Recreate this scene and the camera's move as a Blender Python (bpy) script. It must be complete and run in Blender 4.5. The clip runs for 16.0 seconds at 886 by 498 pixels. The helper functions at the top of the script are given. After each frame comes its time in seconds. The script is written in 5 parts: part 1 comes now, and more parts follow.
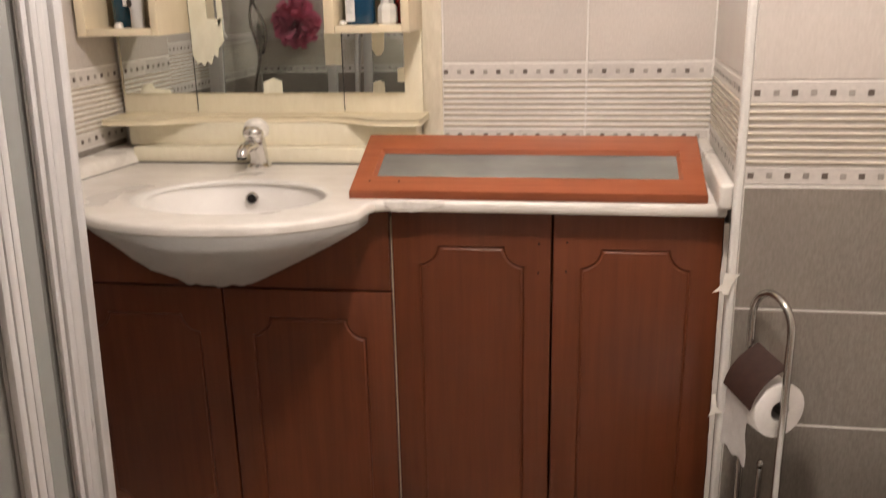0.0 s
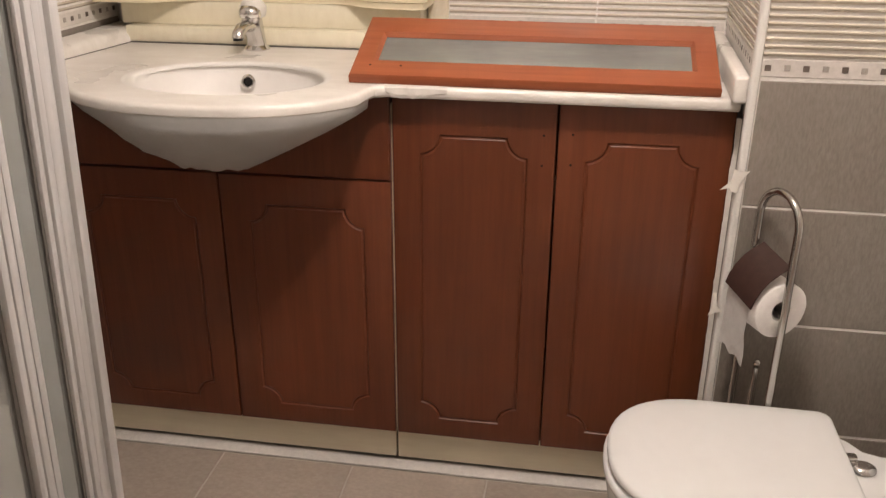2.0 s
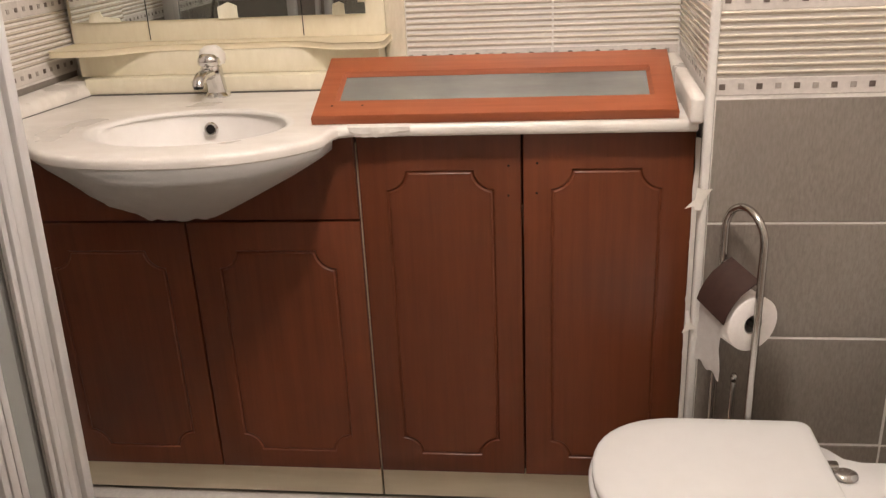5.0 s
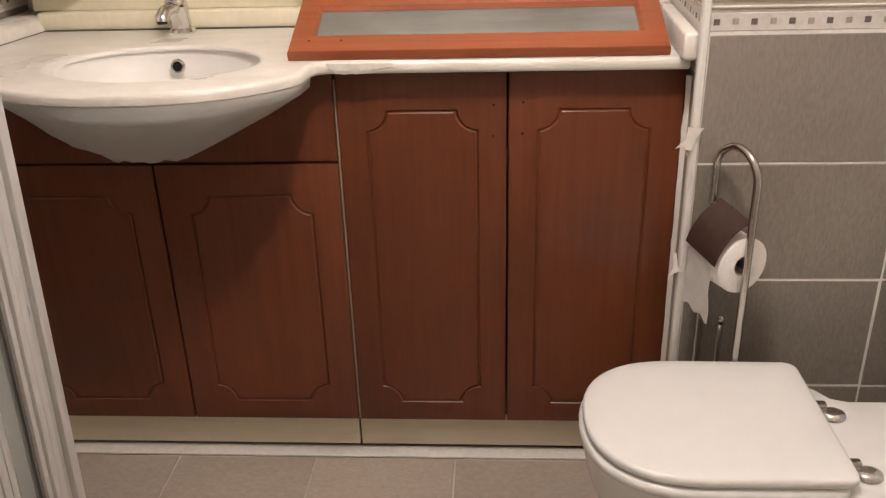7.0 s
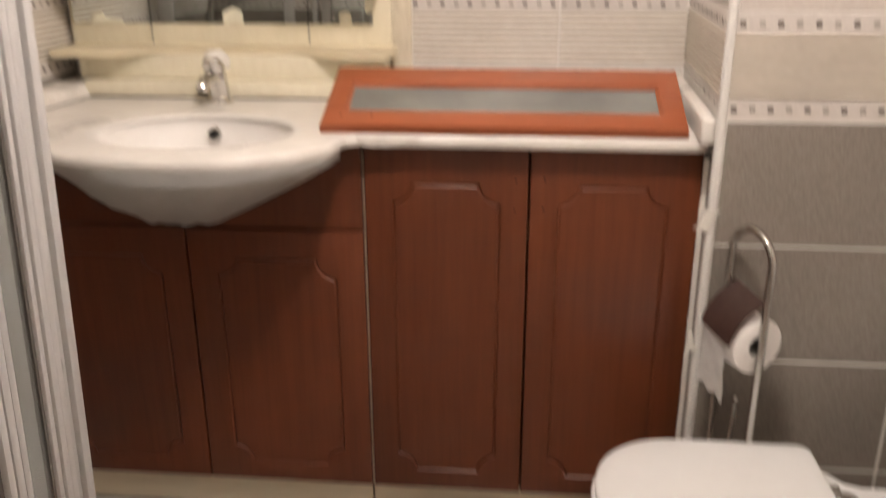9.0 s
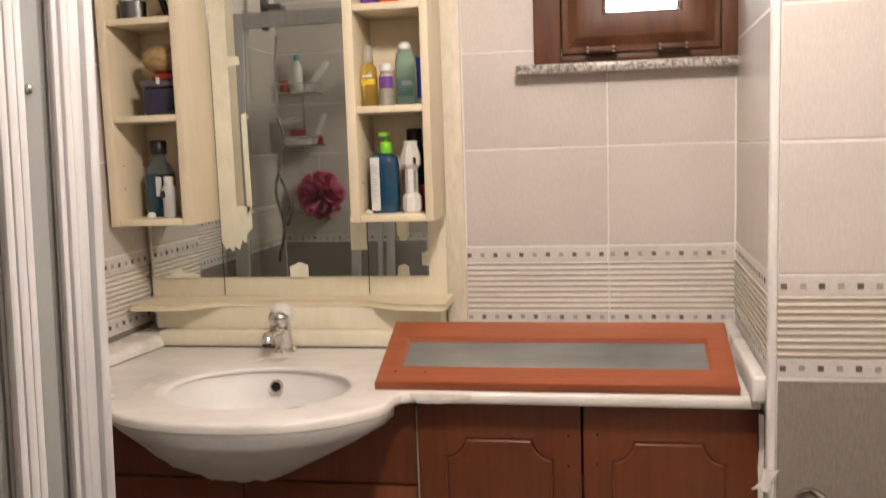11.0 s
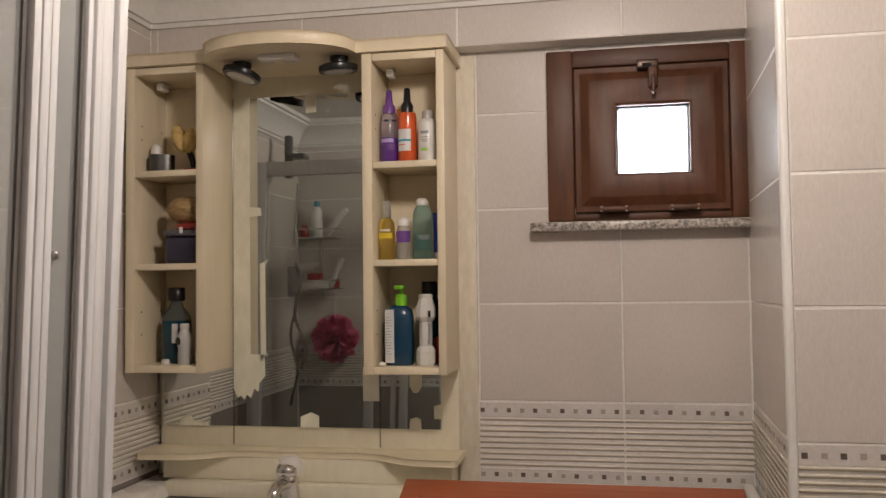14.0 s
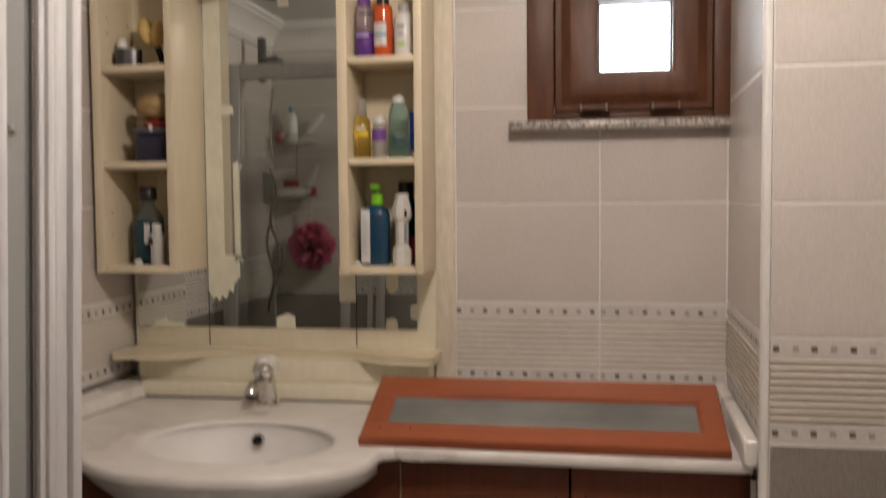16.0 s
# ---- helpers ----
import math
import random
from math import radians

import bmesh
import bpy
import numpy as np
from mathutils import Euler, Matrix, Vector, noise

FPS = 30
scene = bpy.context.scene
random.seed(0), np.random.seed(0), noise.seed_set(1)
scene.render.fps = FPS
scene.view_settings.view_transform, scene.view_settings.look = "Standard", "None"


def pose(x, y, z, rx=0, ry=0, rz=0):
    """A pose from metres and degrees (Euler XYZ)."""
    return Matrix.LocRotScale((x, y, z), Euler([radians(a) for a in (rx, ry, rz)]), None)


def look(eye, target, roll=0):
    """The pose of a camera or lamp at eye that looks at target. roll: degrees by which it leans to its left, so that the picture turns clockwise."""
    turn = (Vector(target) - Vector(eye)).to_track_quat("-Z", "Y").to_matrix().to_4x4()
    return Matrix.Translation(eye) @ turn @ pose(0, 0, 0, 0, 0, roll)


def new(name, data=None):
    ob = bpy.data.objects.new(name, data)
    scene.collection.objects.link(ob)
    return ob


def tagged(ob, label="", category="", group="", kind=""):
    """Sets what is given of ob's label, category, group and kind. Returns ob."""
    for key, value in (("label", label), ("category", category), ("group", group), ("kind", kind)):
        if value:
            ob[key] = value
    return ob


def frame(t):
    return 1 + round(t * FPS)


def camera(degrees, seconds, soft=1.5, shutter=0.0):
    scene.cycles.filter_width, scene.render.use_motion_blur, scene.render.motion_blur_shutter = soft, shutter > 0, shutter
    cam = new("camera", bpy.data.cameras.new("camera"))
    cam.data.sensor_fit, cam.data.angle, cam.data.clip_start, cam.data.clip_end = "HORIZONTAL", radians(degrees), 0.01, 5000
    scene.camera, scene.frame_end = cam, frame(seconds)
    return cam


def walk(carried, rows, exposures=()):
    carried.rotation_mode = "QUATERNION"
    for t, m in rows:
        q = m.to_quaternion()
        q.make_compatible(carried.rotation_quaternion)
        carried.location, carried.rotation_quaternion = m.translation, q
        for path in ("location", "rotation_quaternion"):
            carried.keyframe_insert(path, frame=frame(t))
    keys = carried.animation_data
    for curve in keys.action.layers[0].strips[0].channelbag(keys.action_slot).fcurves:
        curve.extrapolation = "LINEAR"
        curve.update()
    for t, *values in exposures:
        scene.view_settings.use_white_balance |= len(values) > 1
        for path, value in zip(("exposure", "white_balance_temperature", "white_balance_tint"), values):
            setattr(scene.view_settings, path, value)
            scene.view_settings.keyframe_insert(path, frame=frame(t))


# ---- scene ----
cam = camera(54.4, 16.0, soft=1.3, shutter=0.9)
U = 1.1  # metres in one unit of the plan
LAMP = 45.0
PATH = [
    (0, (-0.28, -1.417, 1.185), (-0.58, 0.476, 0.614), -1.2),
    (0.5, (-0.279, -1.403, 1.173), (-0.589, 0.462, 0.521), -0.9),
    (1, (-0.276, -1.393, 1.155), (-0.559, 0.45, 0.43), -0.8),
    (1.5, (-0.279, -1.389, 1.156), (-0.553, 0.438, 0.392), -0.9),
    (2, (-0.283, -1.39, 1.153), (-0.575, 0.427, 0.37), 0.3),
    (2.5, (-0.286, -1.393, 1.149), (-0.579, 0.415, 0.345), 0.2),
    (3, (-0.277, -1.379, 1.153), (-0.576, 0.422, 0.335), -1.3),
    (3.5, (-0.27, -1.384, 1.164), (-0.534, 0.438, 0.384), -2.1),
    (4, (-0.275, -1.387, 1.168), (-0.514, 0.452, 0.421), -2.8),
    (4.2, (-0.27, -1.393, 1.178), (-0.514, 0.456, 0.455), -2.9),
    (6.3, (-0.324, -1.359, 1.138), (-0.485, 0.48, 0.369), -1.6),
    (6.5, (-0.333, -1.354, 1.137), (-0.474, 0.471, 0.331), -1.5),
    (7, (-0.339, -1.357, 1.135), (-0.461, 0.458, 0.305), -1.7),
    (7.5, (-0.349, -1.353, 1.133), (-0.451, 0.465, 0.306), -1.5),
    (8, (-0.347, -1.361, 1.133), (-0.43, 0.462, 0.315), -1.2),
    (8.5, (-0.348, -1.37, 1.13), (-0.443, 0.457, 0.322), -0.3),
    (9, (-0.333, -1.388, 1.155), (-0.509, 0.482, 0.468), -0.2),
    (9.5, (-0.307, -1.395, 1.177), (-0.573, 0.54, 0.744), -0.4),
    (10, (-0.295, -1.397, 1.219), (-0.599, 0.549, 0.871), -2.4),
    (12.3, (-0.295, -1.401, 1.273), (-0.678, 0.561, 1.229), -0.4),
    (12.5, (-0.295, -1.398, 1.278), (-0.671, 0.566, 1.258), -0.2),
    (13, (-0.295, -1.402, 1.286), (-0.684, 0.559, 1.328), -0.6),
    (13.5, (-0.291, -1.406, 1.292), (-0.686, 0.553, 1.369), -0.9),
    (14, (-0.292, -1.403, 1.288), (-0.665, 0.56, 1.375), -0.7),
    (14.5, (-0.296, -1.399, 1.283), (-0.632, 0.571, 1.358), -0.8),
    (15, (-0.299, -1.404, 1.283), (-0.619, 0.57, 1.345), -0.8),
    (15.5, (-0.297, -1.399, 1.274), (-0.633, 0.573, 1.301), -0.8),
    (16, (-0.293, -1.382, 1.254), (-0.618, 0.588, 1.146), -0.5),
]
EXPOSURE = [(0.0, 0.24), (4.0, 0.34), (7.0, 0.31), (10.2, 0.27), (12.3, -0.50), (13.5, -0.77), (15.0, -0.87), (16.0, -0.70)]
walk(cam, [(t, look(Vector(eye) * U, Vector(target) * U, roll)) for t, eye, target, roll in PATH], EXPOSURE)

# ---- world and light ----
world = bpy.data.worlds.new("world")
scene.world = world
world.use_nodes = True
wn = world.node_tree
sky = wn.nodes.new("ShaderNodeTexSky")
sky.sky_type = "NISHITA"
sky.sun_disc = False
sky.sun_elevation, sky.sun_rotation = radians(40), radians(0)
wn.nodes["Background"].inputs["Strength"].default_value = 0.12
wn.links.new(sky.outputs["Color"], wn.nodes["Background"].inputs["Color"])


# the globe of the ceiling lamp, behind and above the camera
bulb = bpy.data.lights.new("ceiling_lamp_light", "POINT")
bulb.energy, bulb.shadow_soft_size, bulb.color = LAMP, 0.07, (1.0, 0.875, 0.79)
new("ceiling_lamp_light", bulb).location = Vector((-0.31, -0.58, 1.95)) * U


# ---- materials ----
def material(name, colour, rough=0.5, metal=0.0, spec=0.5, coat=0.0, clear=0.0, ior=1.45):
    m = bpy.data.materials.new(name)
    m.use_nodes = True
    b = m.node_tree.nodes["Principled BSDF"]
    b.inputs["Base Color"].default_value = (*colour, 1)
    b.inputs["Roughness"].default_value = rough
    b.inputs["Metallic"].default_value = metal
    b.inputs["Specular IOR Level"].default_value = spec
    b.inputs["Coat Weight"].default_value = coat
    b.inputs["Coat Roughness"].default_value = 0.12
    b.inputs["Transmission Weight"].default_value = clear
    b.inputs["IOR"].default_value = ior
    return m


def node(m, kind, **values):
    n = m.node_tree.nodes.new(kind)
    for key, value in values.items():
        n.inputs[key.replace("_", " ")].default_value = value
    return n


def link(m, a, out, b, inn):
    m.node_tree.links.new(a.outputs[out], b.inputs[inn])


def grained(name, low, high, stretch, scale, rough=0.5, bump=0.1, spec=0.5, coat=0.0, big=0.0, random_tint=0.0, detail=6.0, blotch=3.0, rough_var=0.12):
    """A surface with grain stretched along an axis, broad blotches, uneven gloss and fine relief."""
    m = material(name, low, rough, 0, spec, coat)
    b = m.node_tree.nodes["Principled BSDF"]
    co = m.node_tree.nodes.new("ShaderNodeTexCoord")
    info = m.node_tree.nodes.new("ShaderNodeObjectInfo")
    shift = m.node_tree.nodes.new("ShaderNodeVectorMath")
    shift.operation = "MULTIPLY_ADD"
    link(m, info, "Random", shift, 0)
    shift.inputs[1].default_value = (7.3, 5.1, 9.7)
    link(m, co, "Object", shift, 2)
    mp = m.node_tree.nodes.new("ShaderNodeMapping")
    mp.inputs["Scale"].default_value = stretch
    link(m, shift, 0, mp, "Vector")
    fine = node(m, "ShaderNodeTexNoise", Scale=scale, Detail=detail, Roughness=0.65)
    link(m, mp, 0, fine, "Vector")
    broad = node(m, "ShaderNodeTexNoise", Scale=blotch, Detail=4.0)
    link(m, shift, 0, broad, "Vector")
    ramp = m.node_tree.nodes.new("ShaderNodeValToRGB")
    ramp.color_ramp.elements[0].position, ramp.color_ramp.elements[1].position = 0.32, 0.68
    ramp.color_ramp.elements[0].color, ramp.color_ramp.elements[1].color = (*low, 1), (*high, 1)
    link(m, fine, 0, ramp, 0)
    tone = m.node_tree.nodes.new("ShaderNodeMapRange")
    tone.inputs["To Min"].default_value, tone.inputs["To Max"].default_value = 1 - big, 1 + big
    tone.inputs["From Min"].default_value, tone.inputs["From Max"].default_value = 0.3, 0.7
    link(m, broad, 0, tone, 0)
    own = m.node_tree.nodes.new("ShaderNodeMapRange")
    own.inputs["To Min"].default_value, own.inputs["To Max"].default_value = 1 - random_tint, 1 + random_tint
    link(m, info, "Random", own, 0)
    both = m.node_tree.nodes.new("ShaderNodeMath")
    both.operation = "MULTIPLY"
    link(m, tone, 0, both, 0)
    link(m, own, 0, both, 1)
    mul = m.node_tree.nodes.new("ShaderNodeVectorMath")
    mul.operation = "SCALE"
    link(m, ramp, 0, mul, 0)
    link(m, both, 0, mul, "Scale")
    link(m, mul, 0, b, "Base Color")
    rr = m.node_tree.nodes.new("ShaderNodeMapRange")
    rr.inputs["To Min"].default_value, rr.inputs["To Max"].default_value = max(0.02, rough - rough_var), min(1, rough + rough_var)
    link(m, broad, 0, rr, 0)
    link(m, rr, 0, b, "Roughness")
    if bump:
        bp = node(m, "ShaderNodeBump", Strength=bump, Distance=0.002)
        link(m, fine, 0, bp, "Height")
        link(m, bp, 0, b, "Normal")
    return m


TILE_LIGHT = grained("tile_light", (0.555, 0.508, 0.466), (0.625, 0.577, 0.533), (1, 1, 0.28), 280, 0.24, 0.03, big=0.05, random_tint=0.03, rough_var=0.05)
TILE_GREY = grained("tile_grey", (0.205, 0.178, 0.154), (0.272, 0.240, 0.211), (1, 1, 0.3), 230, 0.36, 0.08, big=0.08, random_tint=0.04)
TILE_BAND = grained("tile_band", (0.60, 0.565, 0.53), (0.70, 0.66, 0.62), (1, 1, 1), 120, 0.3, 0.03, big=0.05)
# brown ground of the border, deepened in colour for the shade between its ridges
SHADED_GAP = grained("shaded_gap", (0.085, 0.066, 0.048), (0.125, 0.10, 0.075), (0.2, 1, 1), 140, 0.5, 0.05, big=0.08)
RIDGE = grained("ridge", (0.53, 0.47, 0.385), (0.63, 0.57, 0.485), (0.2, 1, 1), 120, 0.20, 0.03, big=0.05)
MOSAIC_DARK = grained("mosaic_dark", (0.11, 0.085, 0.075), (0.17, 0.14, 0.12), (1, 1, 1), 200, 0.3, 0.05)
MOSAIC_PALE = grained("mosaic_pale", (0.30, 0.27, 0.24), (0.42, 0.385, 0.35), (1, 1, 1), 200, 0.3, 0.05)
GROUT = grained("grout", (0.70, 0.675, 0.64), (0.82, 0.79, 0.75), (1, 1, 1), 90, 0.8, 0.2, big=0.12)
GROUT_FLOOR = grained("grout_floor", (0.54, 0.49, 0.44), (0.66, 0.61, 0.56), (1, 1, 1), 60, 0.85, 0.2, big=0.2)
FLOOR_TILE = grained("floor_tile", (0.375, 0.315, 0.265), (0.46, 0.392, 0.335), (0.7, 1, 1), 130, 0.36, 0.12, big=0.05, random_tint=0.05)
PLASTER = grained("plaster", (0.70, 0.68, 0.65), (0.77, 0.75, 0.72), (1, 1, 1), 60, 0.8, 0.08, big=0.05)
STRIP_PAINT = grained("strip_paint", (0.62, 0.56, 0.44), (0.74, 0.68, 0.56), (1, 1, 0.3), 70, 0.55, 0.15, big=0.09)
TRIM = grained("trim", (0.70, 0.68, 0.65), (0.78, 0.76, 0.73), (1, 1, 0.2), 80, 0.35, 0.05, big=0.05)
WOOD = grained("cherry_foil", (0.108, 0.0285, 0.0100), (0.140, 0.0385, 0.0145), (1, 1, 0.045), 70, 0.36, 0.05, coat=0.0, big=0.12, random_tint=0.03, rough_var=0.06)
# the same foil for the upturned loose door, its stronger light mixed into the colour
WOOD_LIT = grained("cherry_foil_lit", (0.25, 0.066, 0.026), (0.33, 0.095, 0.04), (0.05, 1, 1), 70, 0.36, 0.05, big=0.08, rough_var=0.06)
WOOD_DARK = grained("cabinet_carcass", (0.06, 0.025, 0.015), (0.09, 0.04, 0.022), (1, 1, 0.05), 60, 0.5, 0.05)
WALNUT = grained("window_wood", (0.066, 0.0225, 0.0085), (0.108, 0.040, 0.016), (0.6, 0.6, 0.08), 75, 0.5, 0.18, big=0.18, rough_var=0.1)
WALNUT_ACROSS = grained("window_wood_across", (0.062, 0.021, 0.008), (0.100, 0.037, 0.015), (0.08, 0.6, 0.6), 75, 0.5, 0.18, big=0.18, rough_var=0.1)
CREAM = grained("cream_lacquer", (0.74, 0.64, 0.46), (0.79, 0.69, 0.505), (1, 1, 0.15), 40, 0.34, 0.04, big=0.06)
CREAM_PALE = grained("cream_pale", (0.77, 0.715, 0.555), (0.83, 0.78, 0.625), (1, 1, 0.4), 50, 0.42, 0.06, big=0.07)
LEDGE = grained("ledge_lacquer", (0.72, 0.635, 0.45), (0.78, 0.695, 0.51), (0.2, 1, 1), 40, 0.38, 0.03, big=0.05)
PLINTH = grained("plinth_foil", (0.76, 0.69, 0.53), (0.83, 0.765, 0.605), (0.1, 1, 1), 60, 0.42, 0.05, big=0.08)
MARBLE = grained("white_marble", (0.70, 0.665, 0.615), (0.825, 0.795, 0.755), (1, 2.2, 1), 9, 0.30, 0.0, big=0.06, detail=9.0, blotch=7.0)
CERAMIC = grained("ceramic", (0.765, 0.765, 0.755), (0.80, 0.80, 0.79), (1, 1, 1), 20, 0.22, 0.0, big=0.02, rough_var=0.05)
BOWL = grained("bowl_ceramic", (0.755, 0.735, 0.705), (0.80, 0.78, 0.755), (1, 1, 1), 18, 0.42, 0.0, big=0.03, rough_var=0.05)
BELLY = grained("painted_ceramic", (0.84, 0.83, 0.81), (0.88, 0.87, 0.85), (1, 1, 1), 26, 0.35, 0.15, big=0.06)
LID = grained("lid_plastic", (0.78, 0.785, 0.775), (0.80, 0.805, 0.795), (1, 1, 1), 24, 0.2, 0.0, big=0.008, rough_var=0.05)
PAPER = grained("tape_paper", (0.74, 0.71, 0.65), (0.82, 0.79, 0.74), (1, 1, 1), 60, 0.75, 0.3, big=0.1)
MASK = grained("mirror_mask", (0.70, 0.675, 0.525), (0.80, 0.78, 0.64), (1, 1, 0.5), 50, 0.6, 0.2, big=0.1)
TISSUE = grained("tissue", (0.84, 0.81, 0.79), (0.90, 0.87, 0.85), (1, 1, 1), 120, 0.95, 0.4, big=0.04)
GRANITE = grained("granite", (0.09, 0.08, 0.075), (0.62, 0.56, 0.50), (1, 1, 1), 150, 0.3, 0.05, big=0.1, detail=2.0)
CHROME = material("chrome", (0.72, 0.71, 0.70), 0.1, 1.0)
STEEL = grained("brushed_steel", (0.42, 0.40, 0.38), (0.56, 0.54, 0.51), (1, 1, 0.1), 90, 0.17, 0.03)
STEEL.node_tree.nodes["Principled BSDF"].inputs["Metallic"].default_value = 1.0
ALUMINIUM = grained("white_profile", (0.50, 0.495, 0.49), (0.58, 0.575, 0.57), (1, 1, 0.06), 70, 0.32, 0.04, big=0.05)
MIRROR = material("mirror_glass", (0.70, 0.73, 0.70), 0.015, 1.0)
GLASS = material("shower_glass", (0.80, 0.81, 0.79), 0.0, 0, 0.5, clear=0.98, ior=1.1)
GLASS_MARKED = material("water_marked_glass", (0.76, 0.77, 0.75), 0.0, 0, 0.5, clear=0.82, ior=1.1)
PANE = material("window_glass", (1.0, 1.0, 1.0), 0.0, 0, 0.5, clear=1.0, ior=1.05)
FROST = grained("frosted_pane", (0.14, 0.144, 0.135), (0.21, 0.213, 0.20), (0.15, 1, 1), 14, 0.14, 0.02, spec=0.8, big=0.2, blotch=5.0, rough_var=0.08)
BRONZE = material("dark_bronze", (0.11, 0.08, 0.065), 0.35, 1.0)
DARK_STEEL = grained("dark_steel", (0.06, 0.058, 0.056), (0.15, 0.147, 0.144), (1, 1, 0.05), 60, 0.28, 0.02)
DARK_STEEL.node_tree.nodes["Principled BSDF"].inputs["Metallic"].default_value = 1.0
BLACK = material("black_plastic", (0.012, 0.012, 0.013), 0.3)
HOLE = material("hole_dark", (0.006, 0.004, 0.004), 0.8)
SEAL = grained("grey_seal", (0.085, 0.078, 0.07), (0.125, 0.115, 0.105), (1, 1, 0.1), 60, 0.5, 0.05)
RUBBER = material("rubber_seal", (0.03, 0.028, 0.026), 0.6)
WHITE = grained("white_plastic", (0.74, 0.73, 0.71), (0.80, 0.79, 0.77), (1, 1, 1), 30, 0.3, 0.0, big=0.03)
LENS = material("lamp_lens", (0.62, 0.62, 0.60), 0.18)
BROWN = grained("brown_flap", (0.034, 0.0155, 0.012), (0.050, 0.0245, 0.019), (1, 1, 1), 60, 0.5, 0.08, big=0.08)


def plastic(name, colour, rough=0.28, clear=0.0):
    dark = tuple(c * 0.86 for c in colour)
    m = grained(name, dark, colour, (1, 1, 1), 35, rough, 0.0, big=0.06, coat=0.5, rough_var=0.06)
    m.node_tree.nodes["Principled BSDF"].inputs["Transmission Weight"].default_value = clear
    if clear > 0.3:
        m.node_tree.nodes["Principled BSDF"].inputs["IOR"].default_value = 1.15
    return m


def glow(name, colour, strength):
    m = bpy.data.materials.new(name)
    m.use_nodes = True
    m.node_tree.nodes.remove(m.node_tree.nodes["Principled BSDF"])
    e = node(m, "ShaderNodeEmission", Strength=strength)
    e.inputs["Color"].default_value = (*colour, 1)
    link(m, e, 0, m.node_tree.nodes["Material Output"], "Surface")
    return m


# ---- building helpers (plan units, U metres each) ----
def boxed(bm, x0, x1, y0, y1, z0, z1, bevel=0.0, seg=2, turn=None):
    r = bmesh.ops.create_cube(bm, size=1)
    bmesh.ops.scale(bm, vec=(x1 - x0, y1 - y0, z1 - z0), verts=r["verts"])
    verts = r["verts"]
    if bevel:
        edges = list({e for v in verts for e in v.link_edges})
        out = bmesh.ops.bevel(bm, geom=edges, offset=bevel, segments=seg, affect="EDGES", profile=0.5)
        verts = list({v for f in out["faces"] for v in f.verts} | {v for v in verts if v.is_valid})
    if turn:
        bmesh.ops.transform(bm, matrix=turn, verts=verts)
    bmesh.ops.translate(bm, vec=((x0 + x1) / 2, (y0 + y1) / 2, (z0 + z1) / 2), verts=verts)
    return verts


def box(*args, **more):
    bm = bmesh.new()
    boxed(bm, *args, **more)
    return bm


def loft(bm, rings, closed=True, cap_start=False, cap_end=False):
    rows = [[bm.verts.new(p) for p in ring] for ring in rings]
    n = len(rows[0])
    for a, b in zip(rows, rows[1:]):
        for i in range(n if closed else n - 1):
            j = (i + 1) % n
            bm.faces.new((a[i], a[j], b[j], b[i]))
    if cap_start:
        bm.faces.new(rows[0][::-1])
    if cap_end:
        bm.faces.new(rows[-1])
    return rows


def lathe(bm, profile, x, y, z, seg=28, sx=1.0, sy=1.0, turn=0.0, square=0.0):
    """A turned form: profile of (radius, height) from the foot up; square > 0 makes the section squarish."""
    rings = []
    for r, h in profile:
        ring = []
        for i in range(seg):
            a = 2 * math.pi * i / seg
            c, s = math.cos(a), math.sin(a)
            k = 1.0 if not square else 1 / (abs(c) ** (2 + square) + abs(s) ** (2 + square)) ** (1 / (2 + square))
            px, py = r * k * c * sx, r * k * s * sy
            ring.append((x + px * math.cos(turn) - py * math.sin(turn), y + px * math.sin(turn) + py * math.cos(turn), z + h))
        rings.append(ring)
    loft(bm, rings, True, True, True)
    return bm


def turned(profile, x, y, z, **more):
    return lathe(bmesh.new(), profile, x, y, z, **more)


def tube(bm, points, radius, seg=12, ends=True):
    pts = [Vector(p) for p in points]
    rings, ref = [], None
    for i, p in enumerate(pts):
        d = (pts[min(i + 1, len(pts) - 1)] - pts[max(i - 1, 0)]).normalized()
        if ref is None:
            ref = d.orthogonal().normalized()
        ref = (ref - d * ref.dot(d)).normalized()
        side = d.cross(ref)
        r = radius[i] if isinstance(radius, (list, tuple)) else radius
        rings.append([p + r * (math.cos(2 * math.pi * k / seg) * ref + math.sin(2 * math.pi * k / seg) * side) for k in range(seg)])
    loft(bm, rings, True, ends, ends)
    return bm


def prism(bm, outline, z0, z1):
    loft(bm, [[(x, y, z0) for x, y in outline], [(x, y, z1) for x, y in outline]], True, True, True)
    return bm


def slab_xz(bm, outline, y0, y1):
    """A flat cut-out upright in x and z, from y0 to y1."""
    loft(bm, [[(x, y0, z) for x, z in outline], [(x, y1, z) for x, z in outline]], True, True, True)
    return bm


def to_mesh(name, bm, mat, origin, smooth=35):
    bmesh.ops.recalc_face_normals(bm, faces=bm.faces)
    bmesh.ops.translate(bm, vec=-Vector(origin), verts=bm.verts)
    bmesh.ops.scale(bm, vec=(U, U, U), verts=bm.verts)
    me = bpy.data.meshes.new(name)
    bm.to_mesh(me)
    bm.free()
    me.materials.append(mat)
    me.shade_smooth()
    me.set_sharp_from_angle(angle=radians(smooth))
    return me


def base_of(bm):
    lo = [min(v.co[k] for v in bm.verts) for k in range(3)]
    hi = [max(v.co[k] for v in bm.verts) for k in range(3)]
    return ((lo[0] + hi[0]) / 2, (lo[1] + hi[1]) / 2, lo[2])


PLACE = {}


